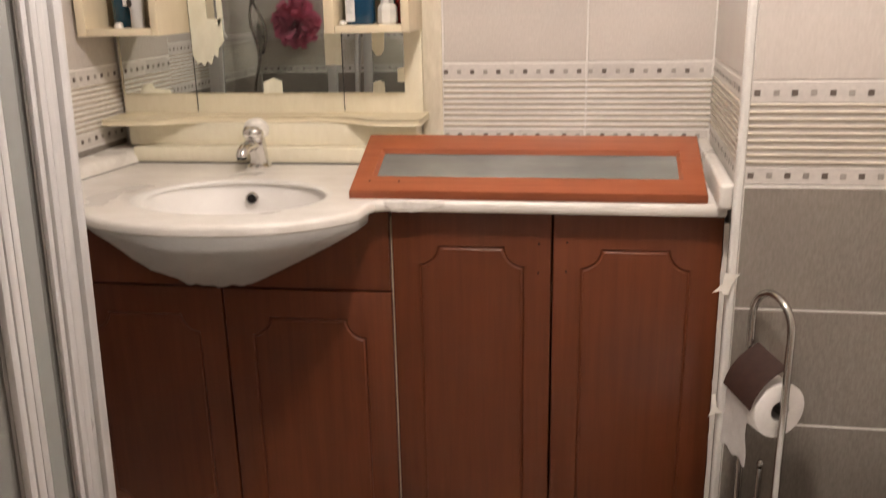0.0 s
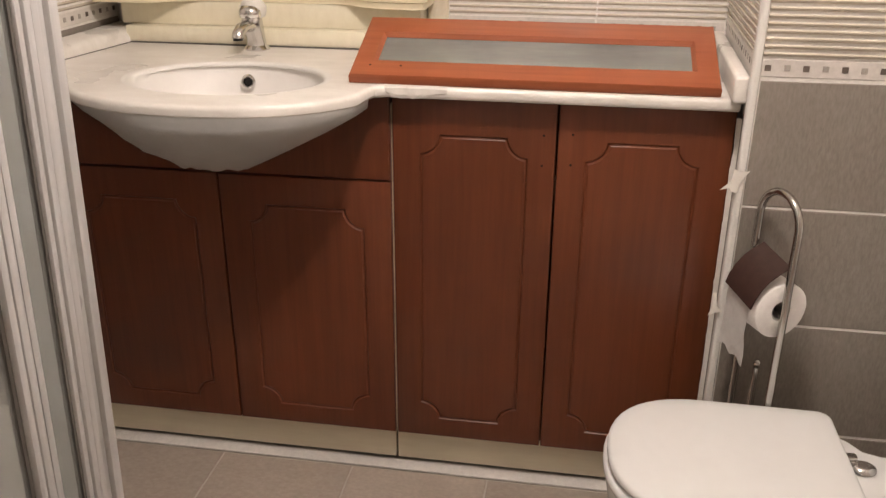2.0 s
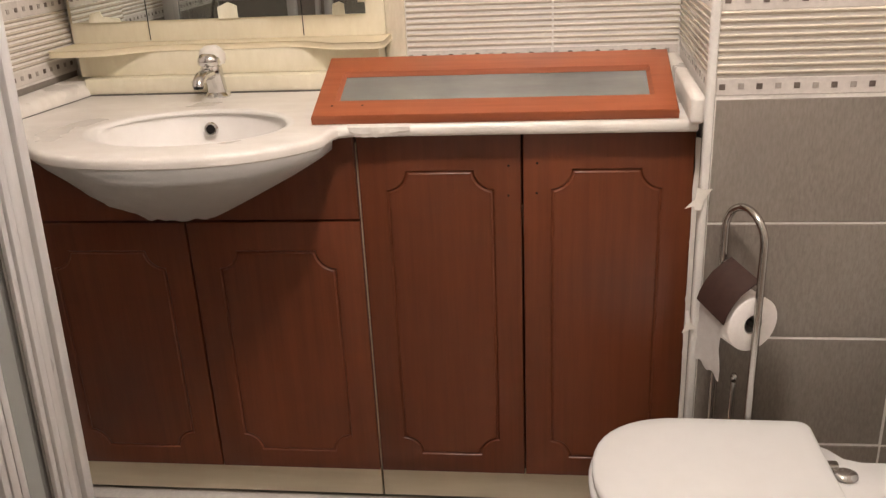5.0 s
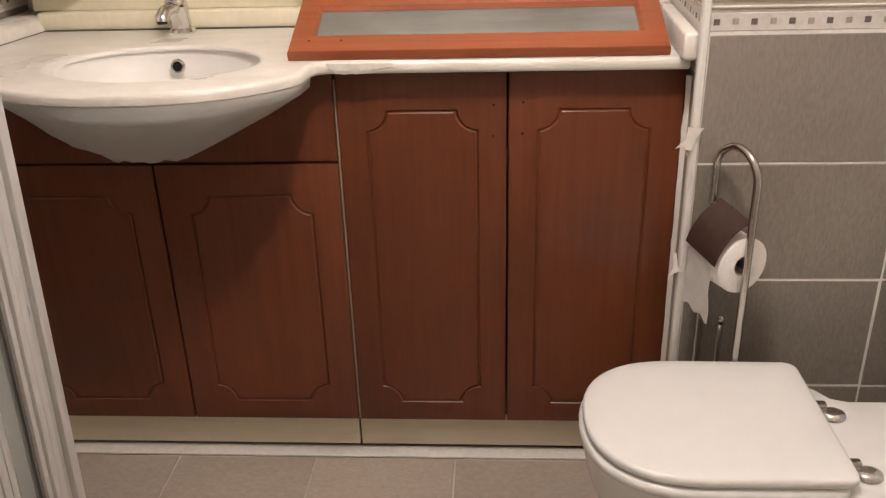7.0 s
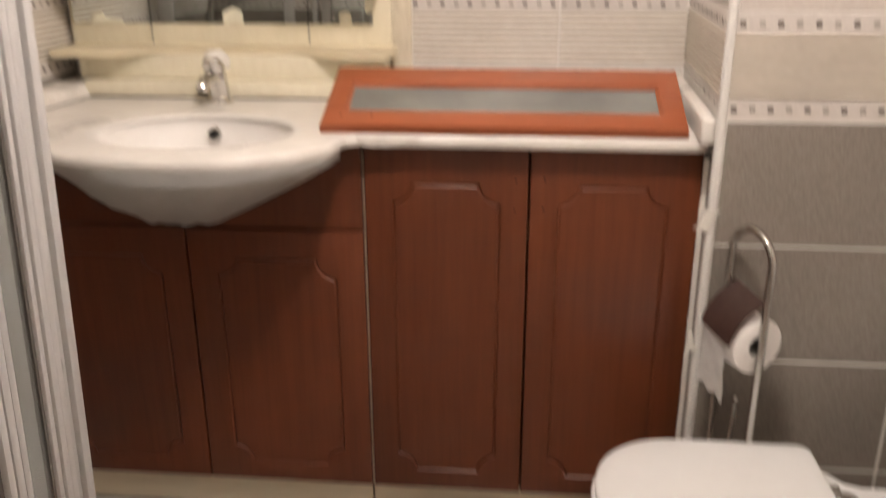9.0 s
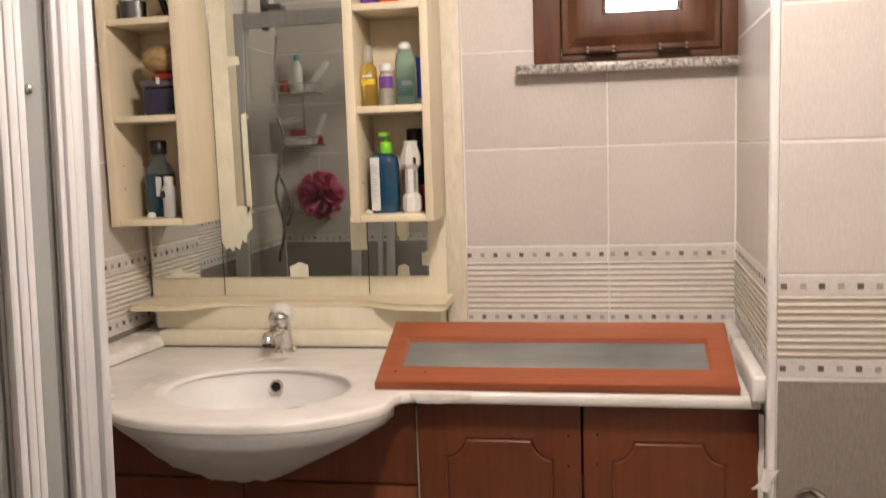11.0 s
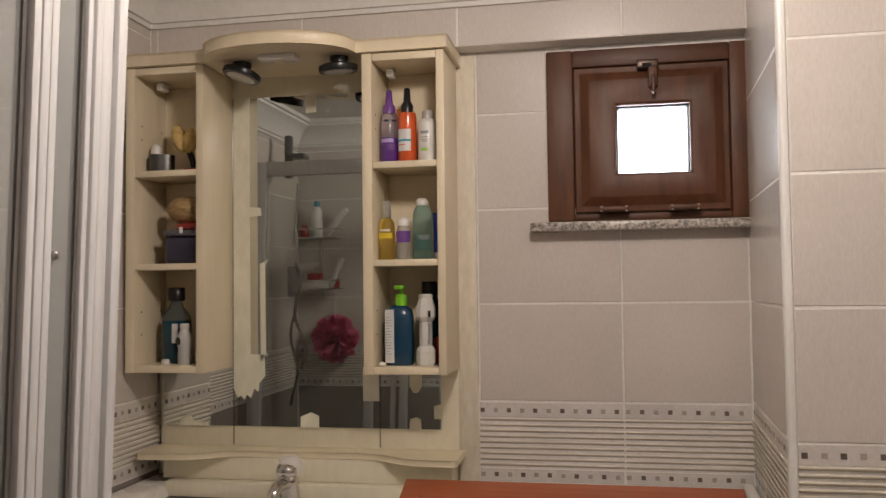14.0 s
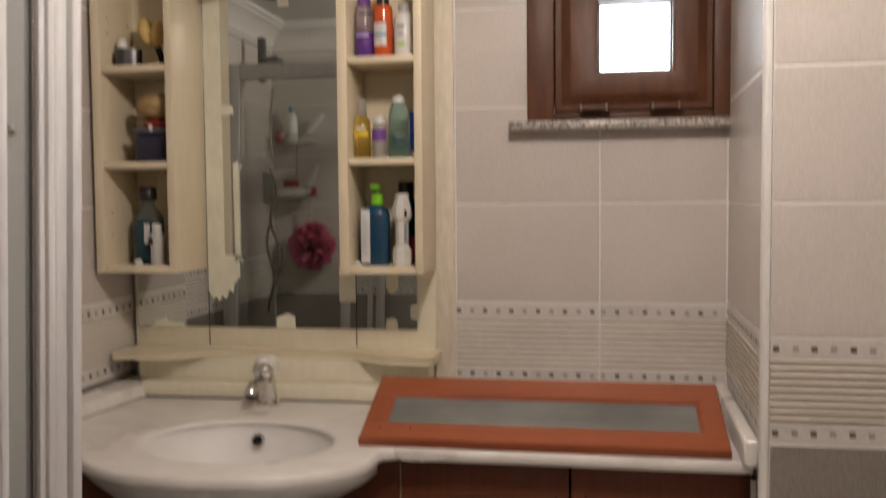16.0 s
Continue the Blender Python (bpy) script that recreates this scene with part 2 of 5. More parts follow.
def thing(name, at, label, category, group="", kind=""):
    ob = new(name)
    ob.location = Vector(at) * U
    ob.empty_display_size = 0.05
    PLACE[ob] = Vector(at)
    return tagged(ob, label, category, group, kind)


def solo(name, bm, mat, label="", category="", group="", kind="", smooth=35):
    at = base_of(bm)
    ob = new(name, to_mesh(name, bm, mat, at, smooth))
    ob.location = Vector(at) * U
    PLACE[ob] = Vector(at)
    return tagged(ob, label, category, group, kind)


def part(name, bm, mat, parent, label="", smooth=35, kind=""):
    at = Vector(base_of(bm))
    ob = new(name, to_mesh(name, bm, mat, at, smooth))
    ob.parent = parent
    ob.location = (at - PLACE[parent]) * U
    PLACE[ob] = at
    return tagged(ob, label, kind=kind)


# ---- structure ----
TOP = 2.0          # ceiling
BACK = 0.478       # wall behind the vanity
LEFT = -1.33       # left side of the niche
ROWS_Z = [0.031, 0.24, 0.455, 0.666, 0.875]
ROWS_UP = [1.042, 1.249, 1.456, 1.667, 1.874, 1.99]
SKEW = 0.02        # the right side of the niche leans in by this much at its front

solo("floor", box(-1.75, 0.75, -2.4, 0.6, -0.1, -0.002), GROUT_FLOOR, "pale grey-brown cement joints under floor tiles", "floor", kind="structure")
FLOOR = bpy.data.objects["floor"]
solo("ceiling", box(-1.75, 0.75, -2.4, 0.6, TOP, TOP + 0.08), PLASTER, "white painted plaster ceiling", "ceiling", kind="structure")

# back wall with the window opening cut through
WX0, WX1, WZ0, WZ1 = -0.414, -0.002, 1.424, 1.795
bm = bmesh.new()
boxed(bm, -1.75, WX0, BACK + 0.001, BACK + 0.14, 0, TOP)
boxed(bm, WX0, WX1, BACK + 0.001, BACK + 0.14, 0, WZ0)
boxed(bm, WX0, WX1, BACK + 0.001, BACK + 0.14, WZ1, TOP)
boxed(bm, WX1, 0.75, BACK + 0.001, BACK + 0.14, 0, TOP)
WALL_BACK = solo("wall_back", bm, GROUT, "beige tiled wall with white joints behind the vanity", "wall", kind="structure")
bm = bmesh.new()
prism(bm, [(-SKEW + 0.001, 0.001), (0.75, 0.001), (0.75, BACK), (0.001, BACK)], 0, TOP)
WALL_RIGHT = solo("wall_right_pier", bm, GROUT, "tiled pier beside the vanity, beige above and grey below", "wall", kind="structure")
WALL_LEFT = solo("wall_left_niche", box(-1.72, LEFT - 0.001, 0.165, BACK, 0, TOP), GROUT, "beige tiled side wall of the vanity niche", "wall", kind="structure")
WALL_SHOWER = solo("wall_shower_side", box(-1.72, -1.601, -1.30, 0.165, 0, TOP), GROUT, "tiled side wall of the shower", "wall", kind="structure")
WALL_END = solo("wall_shower_end", box(-1.602, -0.79, -1.32, -1.221, 0, TOP), GROUT, "tiled end wall of the shower", "wall", kind="structure")
solo("wall_entry_side", box(-0.92, -0.79, -2.3, -1.32, 0, TOP), PLASTER, "plain pale wall", "wall", kind="structure")
# closes the room out of view; pale tile added to bounce light onto the vanity
solo("wall_entry", box(-0.79, 0.75, -2.3, -2.2, 0, TOP), TILE_LIGHT, "unseen wall closing the room, pale beige to bounce light", "wall", kind="structure")
solo("wall_right", box(0.52, 0.75, -2.2, 0.002, 0, TOP), TILE_LIGHT, "pale tiled wall behind the toilet", "wall", kind="structure")
# beam above the window
BEAM_Y, BEAM_Z = 0.425, 1.808
BEAM = solo("wall_beam", box(LEFT - 0.001, 0.0, BEAM_Y + 0.001, BACK + 0.001, BEAM_Z + 0.001, TOP), GROUT, "tiled beam that stands proud above the window", "wall", kind="structure")


def tile_mesh(w, h, t=0.006, edge=0.0016):
    """A tile in x and z with its face at y = 0, looking along -y; its corner at the origin."""
    bm = bmesh.new()
    loft(bm, [[(0, t, 0), (w, t, 0), (w, t, h), (0, t, h)],
              [(0, edge * 0.6, 0), (w, edge * 0.6, 0), (w, edge * 0.6, h), (0, edge * 0.6, h)],
              [(edge, 0, edge), (w - edge, 0, edge), (w - edge, 0, h - edge), (edge, 0, h - edge)]], True, False, True)
    return bm


TILES = {}
JOINT = 0.0038


def lay_tile(parent, corner, angle, w, h, mat, name="tile", flat=False):
    """One tile on a wall: its lower corner, the wall's turn about z, its size. flat: on the floor."""
    w, h = w - JOINT, h - JOINT
    key = (round(w, 3), round(h, 3), mat.name)
    if key not in TILES:
        me = to_mesh("tile", tile_mesh(w, h), mat, (0, 0, 0), 20)
        TILES[key] = me
    ob = new(name, TILES[key])
    ob.parent = parent
    turn = Matrix.Rotation(radians(-90), 4, "X") if flat else Matrix.Rotation(angle, 4, "Z")
    lean = pose(0, 0, 0, random.uniform(-0.1, 0.1), 0, random.uniform(-0.12, 0.12))
    shift = Vector((JOINT / 2, 0, JOINT / 2)) if not flat else Vector((JOINT / 2, JOINT / 2, 0))
    at = Vector(corner) - PLACE[parent] + (turn.to_3x3() @ shift if not flat else shift)
    ob.matrix_basis = Matrix.Translation(at * U) @ turn @ lean
    return ob


def tile_rows(parent, start, angle, cols, rows, mat):
    """Tiles over columns (distances along the wall) and rows (heights)."""
    along = Vector((math.cos(angle), math.sin(angle), 0))
    for z0, z1 in zip(rows, rows[1:]):
        for u0, u1 in zip(cols, cols[1:]):
            p = Vector(start) + along * u0
            lay_tile(parent, (p.x, p.y, z0), angle, u1 - u0, z1 - z0, mat)


def border(parent, start, angle, cols, first=0.008, pitch=0.0279, starts=((1, 1),), up=0.0, down=0.0):
    """The patterned course: two strips of small squares and nine ridges between them."""
    along = Vector((math.cos(angle), math.sin(angle), 0))
    out = Vector((math.sin(angle), -math.cos(angle), 0))
    k = 0
    for u0, u1 in zip(cols, cols[1:]):
        a, b = u0 + JOINT / 2, u1 - JOINT / 2
        frame_m = Matrix.Translation(Vector(start)) @ Matrix.Rotation(angle, 4, "Z")

        def put(name, bm, mat, kind=""):
            bmesh.ops.transform(bm, matrix=frame_m, verts=bm.verts)
            part(name, bm, mat, parent, kind=kind)

        strips = bmesh.new()
        boxed(strips, a, b, 0.0, 0.006, 1.007 + up, 1.040 + up, 0.0012, 1)
        boxed(strips, a, b, 0.0, 0.006, 0.877 + down, 0.905 + down, 0.0012, 1)
        put("border_strip", strips, TILE_BAND)
        put("border_ground", box(a, b, 0.003, 0.008, 0.905 + down, 1.007 + up), SHADED_GAP)
        def piece(name, me, u, y, z):
            ob = new(name, me)
            ob.parent = parent
            at = Vector(start) + along * u - out * y + Vector((0, 0, z)) - PLACE[parent]
            ob.matrix_basis = Matrix.Translation(at * U) @ Matrix.Rotation(angle, 4, "Z")

        key = ("ridge", round(b - a, 3))
        if key not in TILES:
            bm = bmesh.new()
            section = ((-0.002, -0.0030), (0.0010, -0.0026), (0.0042, -0.0002), (0.0064, 0.0020), (0.0062, 0.0032), (0.0046, 0.0041), (0.0020, 0.0045), (-0.002, 0.0046))
            loft(bm, [[(u, 0.003 - d, h) for d, h in section] for u in (0, b - a)], True, True, True)
            TILES[key] = to_mesh("ridge", bm, RIDGE, (0, 0, 0), 60)
        step = (0.102 + up - down) / 9
        for n in range(9):
            piece("ridge", TILES[key], a, 0, 0.905 + down + (n + 0.5) * step)
        for mat in (MOSAIC_DARK, MOSAIC_PALE):
            if mat.name not in TILES:
                TILES[mat.name] = to_mesh("mosaic_square", box(-0.0046, 0.0046, -0.0008, 0.003, -0.0046, 0.0046), mat, (0, 0, 0))
        dark_top, dark_low = starts[k % len(starts)]
        k += 1
        n = int((b - a - first - 0.005) / pitch) + 1
        for i in range(n):
            u = a + first + i * pitch
            for z, first_dark in ((1.0225 + up, dark_top), (0.8915 + down, dark_low)):
                mat = MOSAIC_DARK if i % 2 != first_dark else MOSAIC_PALE
                piece("mosaic_square", TILES[mat.name], u + random.uniform(-0.0006, 0.0006), 0, z + random.uniform(-0.0005, 0.0005))


# window in the back wall: frame, sash, pane, hardware
win = thing("window_1", (-0.208, BACK, WZ0), "small tilting window of dark walnut-stained wood, closed", "window", kind="structure")
Y0 = 0.462


def bar(x0, x1, y0, y1, z0, z1, mat, name, parent, bevel=0.004, label=""):
    return part(name, box(x0, x1, y0, y1, z0, z1, bevel=bevel), mat, parent, label)


bar(WX0, -0.357, Y0, BACK + 0.1, WZ0, WZ1, WALNUT, "frame_stile", win)
bar(-0.033, WX1 + 0.004, Y0, BACK + 0.1, WZ0, WZ1, WALNUT, "frame_stile", win)
bar(-0.358, -0.032, Y0 + 0.003, BACK + 0.1, 1.757, WZ1, WALNUT_ACROSS, "frame_rail", win)
bar(-0.358, -0.032, Y0 + 0.003, BACK + 0.1, WZ0, 1.440, WALNUT_ACROSS, "frame_rail", win)


def sash_ring(outer, inner, y_out, y_in, depth):
    """A mitred frame with a sloping inner moulding."""
    def loop(r, y):
        return [(r[0], y, r[2]), (r[1], y, r[2]), (r[1], y, r[3]), (r[0], y, r[3])]

    def inset(r, d):
        return (r[0] + d, r[1] - d, r[2] + d, r[3] - d)
    bm = bmesh.new()
    loft(bm, [loop(outer, y_out + depth), loop(outer, y_out + 0.019), loop(inset(outer, 0.003), y_out + 0.016),
              loop(inset(outer, 0.012), y_out + 0.015), loop(inset(outer, 0.016), y_out + 0.012), loop(inset(outer, 0.030), y_out + 0.002), loop(inset(outer, 0.034), y_out),
              loop(inset(inner, -0.006), y_out), loop(inset(inner, -0.003), y_out + 0.002), loop(inner, y_out + 0.006), loop(inner, y_out + depth)], True)
    return bm


sash = part("sash", sash_ring((-0.3555, -0.0345, 1.4415, 1.754), (-0.266, -0.116, 1.5215, 1.667), Y0 - 0.018, 0, 0.07), WALNUT, win)
bm = bmesh.new()
for a in ((-0.2665, -0.1155, 1.521, 1.5245), (-0.2665, -0.1155, 1.664, 1.6675), (-0.2665, -0.263, 1.5245, 1.664), (-0.119, -0.1155, 1.5245, 1.664)):
    boxed(bm, a[0], a[1], Y0 + 0.005, Y0 + 0.03, a[2], a[3])
part("gasket", bm, RUBBER, sash, "black rubber seal")
pane = part("pane", box(-0.2665, -0.1155, Y0 + 0.03, Y0 + 0.036, 1.521, 1.6675), PANE, sash, "clear glass pane")
pane.visible_shadow = False
for x in (-0.360, -0.054):
    part("frame_stop", box(x, x + 0.024, Y0 + 0.055, Y0 + 0.08, WZ0, WZ1), WALNUT, win)
for z in (1.425, 1.745):
    part("frame_stop", box(-0.336, -0.054, Y0 + 0.055, Y0 + 0.08, z, z + 0.024), WALNUT, win)
latch = part("latch", box(-0.222, -0.178, Y0 - 0.026, Y0 + 0.004, 1.742, 1.760, bevel=0.003), BRONZE, win, "bronze-coloured latch keeper")
part("latch_slot", box(-0.212, -0.192, Y0 - 0.0275, Y0 - 0.02, 1.744, 1.752, bevel=0.001), HOLE, latch)
bm = bmesh.new()
boxed(bm, -0.200, -0.180, Y0 - 0.034, Y0 - 0.018, 1.700, 1.742, 0.004)
boxed(bm, -0.194, -0.186, Y0 - 0.044, Y0 - 0.030, 1.684, 1.725, 0.003)
part("catch_lever", bm, WALNUT, win, "dark brown catch lever")
part("lever_tip", box(-0.194, -0.187, Y0 - 0.0455, Y0 - 0.040, 1.684, 1.687, bevel=0.0008, seg=1), STEEL, win)
for x in (-0.275, -0.130):
    hinge = part("hinge", box(x - 0.032, x + 0.032, Y0 - 0.028, Y0 - 0.008, 1.442, 1.4515, bevel=0.003), WALNUT, win, "small dark hinge")
    bm = bmesh.new()
    for s in (-1, 1):
        lathe(bm, [(0.004, 0), (0.004, 0.012)], x + s * 0.026, Y0 - 0.024, 1.441, seg=10)
    part("hinge_pin", bm, STEEL, hinge)
solo("window_sill", box(-0.452, 0.0, 0.436, BACK + 0.12, 1.402, 1.4225, bevel=0.005), GRANITE, "speckled grey granite window sill", "window sill", kind="structure")
solo("backdrop_sky", box(-1.0, 0.7, 1.1, 1.12, 1.0, 2.6), glow("bright_sky", (0.86, 0.94, 1.0), 120.0), "bright white daylight outside the window", "sky", kind="structure")

# cornice round the ceiling
def cornice(x0, y0, x1, y1, inward, name="cornice"):
    a, b, n = Vector((x0, y0, 0)), Vector((x1, y1, 0)), Vector((*inward, 0))
    d = (b - a).normalized()
    prof = [(0, -0.105), (0.008, -0.105), (0.008, -0.094), (0.016, -0.094), (0.020, -0.080), (0.034, -0.056), (0.058, -0.036), (0.080, -0.026), (0.080, -0.016), (0.094, -0.016), (0.094, 0.0), (0, 0.0)]
    rings = []
    for end, sgn in ((a, 1), (b, -1)):
        rings.append([end + n * u + d * (sgn * u * 1.0) + Vector((0, 0, TOP - 0.001 + v)) for u, v in prof])
    bm = bmesh.new()
    loft(bm, rings, True, True, True)
    return solo(name, bm, PLASTER, "white moulded plaster cornice", "cornice", kind="structure", smooth=25)


cornice(LEFT, BEAM_Y, 0.0, BEAM_Y, (0, -1))
cornice(LEFT, 0.165, LEFT, BEAM_Y, (1, 0))
cornice(-1.6, -1.22, -1.6, 0.165, (1, 0))
cornice(-1.6, -1.22, -0.79, -1.22, (0, 1))
cornice(-1.6, 0.165, LEFT, 0.165, (0, -1))

# corner bead
bm = bmesh.new()
prism(bm, [(-SKEW - 0.006, 0.008), (-SKEW - 0.0062, -0.001), (-SKEW - 0.004, -0.0048), (-SKEW + 0.000, -0.0058), (-SKEW + 0.006, -0.0048), (-SKEW + 0.0085, 0.001), (-SKEW + 0.004, 0.008)], 0.0, TOP)
solo("trim_corner", bm, TRIM, "white plastic corner bead at the tiled pier", "trim", kind="structure", smooth=50)
# painted strip beside the mirror cabinet
bm = bmesh.new()
boxed(bm, -0.618, -0.573, 0.470, BACK + 0.002, 0.832, 1.80, 0.003)
solo("trim_filler", bm, STRIP_PAINT, "cream-painted strip of wall beside the mirror cabinet", "trim", kind="structure")
bm = bmesh.new()
boxed(bm, -1.3, -0.035, 0.082, 0.118, 0.0, 0.005, 0.002)
solo("baseboard", bm, GROUT, "whitish strip of cement along the cabinet plinth", "skirting", kind="structure")

# ---- base cabinets ----
DOOR_Y = 0.077


def notched(x0, x1, z0, z1, r, d, steps=6):
    """The outline of a panel with scooped corners, drawn in by d."""
    a0 = math.asin(min(1, d / (r + d)))
    pts = []
    for cx, cz, base in ((x0, z0, 0), (x1, z0, 90), (x1, z1, 180), (x0, z1, 270)):
        for i in range(steps + 1):
            a = radians(base + 90) - a0 - (radians(90) - 2 * a0) * i / steps
            pts.append((cx + (r + d) * math.cos(a), cz + (r + d) * math.sin(a)))
    return pts


def door_leaf(x0, x1, z0, z1, panel=None, y=DOOR_Y, thick=0.018):
    """A door of pressed board with eased edges and a routed, scooped panel line."""
    bm = bmesh.new()
    def rect(d, yy):
        return [(x0 + d, yy, z0 + d), (x1 - d, yy, z0 + d), (x1 - d, yy, z1 - d), (x0 + d, yy, z1 - d)]
    rows = loft(bm, [rect(0, y + thick), rect(0, y + 0.003), rect(0.001, y + 0.001), rect(0.003, y)], True, True, False)
    rim = rows[-1]
    if not panel:
        bm.faces.new(rim)
        return bm
    px0, px1, pz0, pz1 = panel
    loops = []
    for d, depth in ((0, 0), (0.0012, 0.0016), (0.0030, 0.0028), (0.0046, 0.0023), (0.0068, 0.0)):
        loops.append([bm.verts.new((px, y + depth, pz)) for px, pz in notched(px0, px1, pz0, pz1, 0.036, d)])
    n = len(loops[0])
    for a, b in zip(loops, loops[1:]):
        for i in range(n):
            bm.faces.new((a[i], a[(i + 1) % n], b[(i + 1) % n], b[i]))
    bm.faces.new(loops[-1])
    edges = [bm.edges.get((rim[i], rim[(i + 1) % 4])) for i in range(4)]
    edges += [bm.edges.get((loops[0][i], loops[0][(i + 1) % n])) for i in range(n)]
    bmesh.ops.triangle_fill(bm, use_beauty=True, edges=edges)
    return bm


def carcass(x0, x1):
    """Sides, bottom and back of a cabinet, open above."""
    bm = bmesh.new()
    boxed(bm, x0, x0 + 0.016, DOOR_Y + 0.02, 0.46, 0.1, 0.792)
    boxed(bm, x1 - 0.016, x1, DOOR_Y + 0.02, 0.46, 0.1, 0.792)
    boxed(bm, x0 + 0.016, x1 - 0.016, DOOR_Y + 0.02, 0.46, 0.1, 0.116)
    boxed(bm, x0 + 0.016, x1 - 0.016, 0.45, 0.46, 0.116, 0.792)
    boxed(bm, x0 + 0.016, x1 - 0.016, DOOR_Y + 0.02, DOOR_Y + 0.045, 0.63, 0.662)
    return bm


def notched_front(x0, x1, z0, z1, y=DOOR_Y, thick=0.018):
    """The fixed front under the basin, cut out where the bowl hangs."""
    cut = [(x1, z1), (-0.70, z1), (-0.825, 0.705), (-1.00, 0.705), (-1.13, z1), (x0, z1)]
    bm = bmesh.new()
    slab_xz(bm, [(x0, z0), (x1, z0)] + cut, y, y + thick)
    rim = [e for e in bm.edges if all(abs(v.co.y - y) < 1e-6 for v in e.verts)]
    bmesh.ops.bevel(bm, geom=rim, offset=0.002, segments=2, affect="EDGES")
    return bm


def holes(parent, spots):
    for x, z in spots:
        bm = turned([(0.0022, 0), (0.0022, 0.003)], 0, 0, 0, seg=10)
        bmesh.ops.rotate(bm, matrix=Matrix.Rotation(radians(90), 3, "X"), verts=bm.verts)
        bmesh.ops.translate(bm, vec=(x, DOOR_Y + 0.0025, z), verts=bm.verts)
        part("screw_hole", bm, HOLE, parent)


unit = thing("base_cabinet", (-0.955, 0.25, 0), "reddish-brown cherry vanity base cabinet with two doors", "cabinet", "vanity base cabinets")
part("carcass", carcass(-1.322, -0.622), WOOD_DARK, unit)
part("drawer_front", notched_front(-1.29, -0.6170, 0.649, 0.806), WOOD, unit)
part("door", door_leaf(-1.29, -0.9545, 0.1, 0.645, (-1.235, -1.005, 0.143, 0.588)), WOOD, unit)
part("door", door_leaf(-0.9515, -0.6170, 0.1, 0.645, (-0.898, -0.669, 0.143, 0.588)), WOOD, unit)
part("plinth", box(-1.322, -0.6235, 0.112, 0.128, 0.013, 0.1, bevel=0.002), PLINTH, unit, "cream plinth board")
part("side_panel", box(-0.6157, -0.6141, DOOR_Y + 0.0060, 0.44, 0.1, 0.792, bevel=0.0008, seg=1), PLINTH, unit, "pale raw board edge")
unit = thing("base_cabinet", (-0.317, 0.25, 0), "reddish-brown cherry base cabinet with two tall doors, handles removed", "cabinet", "vanity base cabinets")
part("carcass", carcass(-0.610, -0.026), WOOD_DARK, unit)
d3 = part("door", door_leaf(-0.6120, -0.3200, 0.1, 0.806, (-0.563, -0.368, 0.143, 0.741)), WOOD, unit)
d4 = part("door", door_leaf(-0.3170, -0.0235, 0.1, 0.806, (-0.268, -0.075, 0.143, 0.741)), WOOD, unit)
holes(d3, ((-0.342, 0.748), (-0.343, 0.693)))
holes(d4, ((-0.292, 0.752), (-0.293, 0.697)))
part("plinth", box(-0.6195, -0.026, 0.112, 0.128, 0.013, 0.1, bevel=0.002), PLINTH, unit, "cream plinth board")

# ---- counter with the basin ----
TOPZ = 0.832
counter = thing("washbasin_counter", (-0.68, 0.2, TOPZ), "white marble counter with bowed front and round inset basin", "counter")


def front(x):
    u = min(1.0, abs((x + 0.905) / 0.262))
    return -0.028 - 0.127 * max(0.0, 1 - u ** 2.4) ** 0.75


outline = [(-0.026, 0.476), (-1.326, 0.476), (-1.326, 0.03), (-1.24, 0.012), (-1.205, 0.0), (-1.182, -0.014)]
outline += [(x, front(x)) for x in [-0.905 - 0.262 * math.cos(math.pi * k / 40) for k in range(41)]]
outline += [(-0.638, 0.022), (-0.632, 0.038), (-0.612, 0.046), (-0.026, 0.046)]
outline = outline[::-1]


def grown(pts, d):
    """The outline drawn in by d along its own normals."""
    out = []
    for i, p in enumerate(pts):
        a, b = Vector(pts[i - 1]), Vector(pts[(i + 1) % len(pts)])
        t = (b - a).normalized()
        out.append((p[0] + t.y * d, p[1] - t.x * d))
    return out


bx, by, ba, bb = -0.907, 0.067, 0.174, 0.135
RIM = 64


def oval(far, near, z, dy=0.0):
    """A ring of the bowl; it may spread wider at the front, where the lip rolls over softly."""
    pts = []
    for i in range(RIM):
        a = 2 * math.pi * i / RIM
        s = min(1.0, max(0.0, 0.62 - 0.75 * math.sin(a)))
        k = far + (near - far) * s * s * (3 - 2 * s)
        pts.append((bx + ba * k * math.cos(a), by + dy + bb * k * math.sin(a), z))
    return pts


bm = bmesh.new()
rows = loft(bm, [[(x, y, z) for x, y in grown(outline, d)] for d, z in ((0.010, 0.8095), (0.003, 0.811), (0.0, 0.815), (0.0, 0.824), (0.002, 0.8285), (0.005, 0.831), (0.009, TOPZ))], True, False, False)
rim = [bm.verts.new(p) for p in oval(1.045, 1.10, TOPZ)]
edges = [bm.edges.get((rows[-1][i], rows[-1][(i + 1) % len(outline)])) for i in range(len(outline))]
edges += [bm.edges.new((rim[i], rim[(i + 1) % RIM])) for i in range(RIM)]
bmesh.ops.triangle_fill(bm, use_beauty=True, edges=edges)
part("marble_top", bm, MARBLE, counter)
bm = bmesh.new()
T = TOPZ
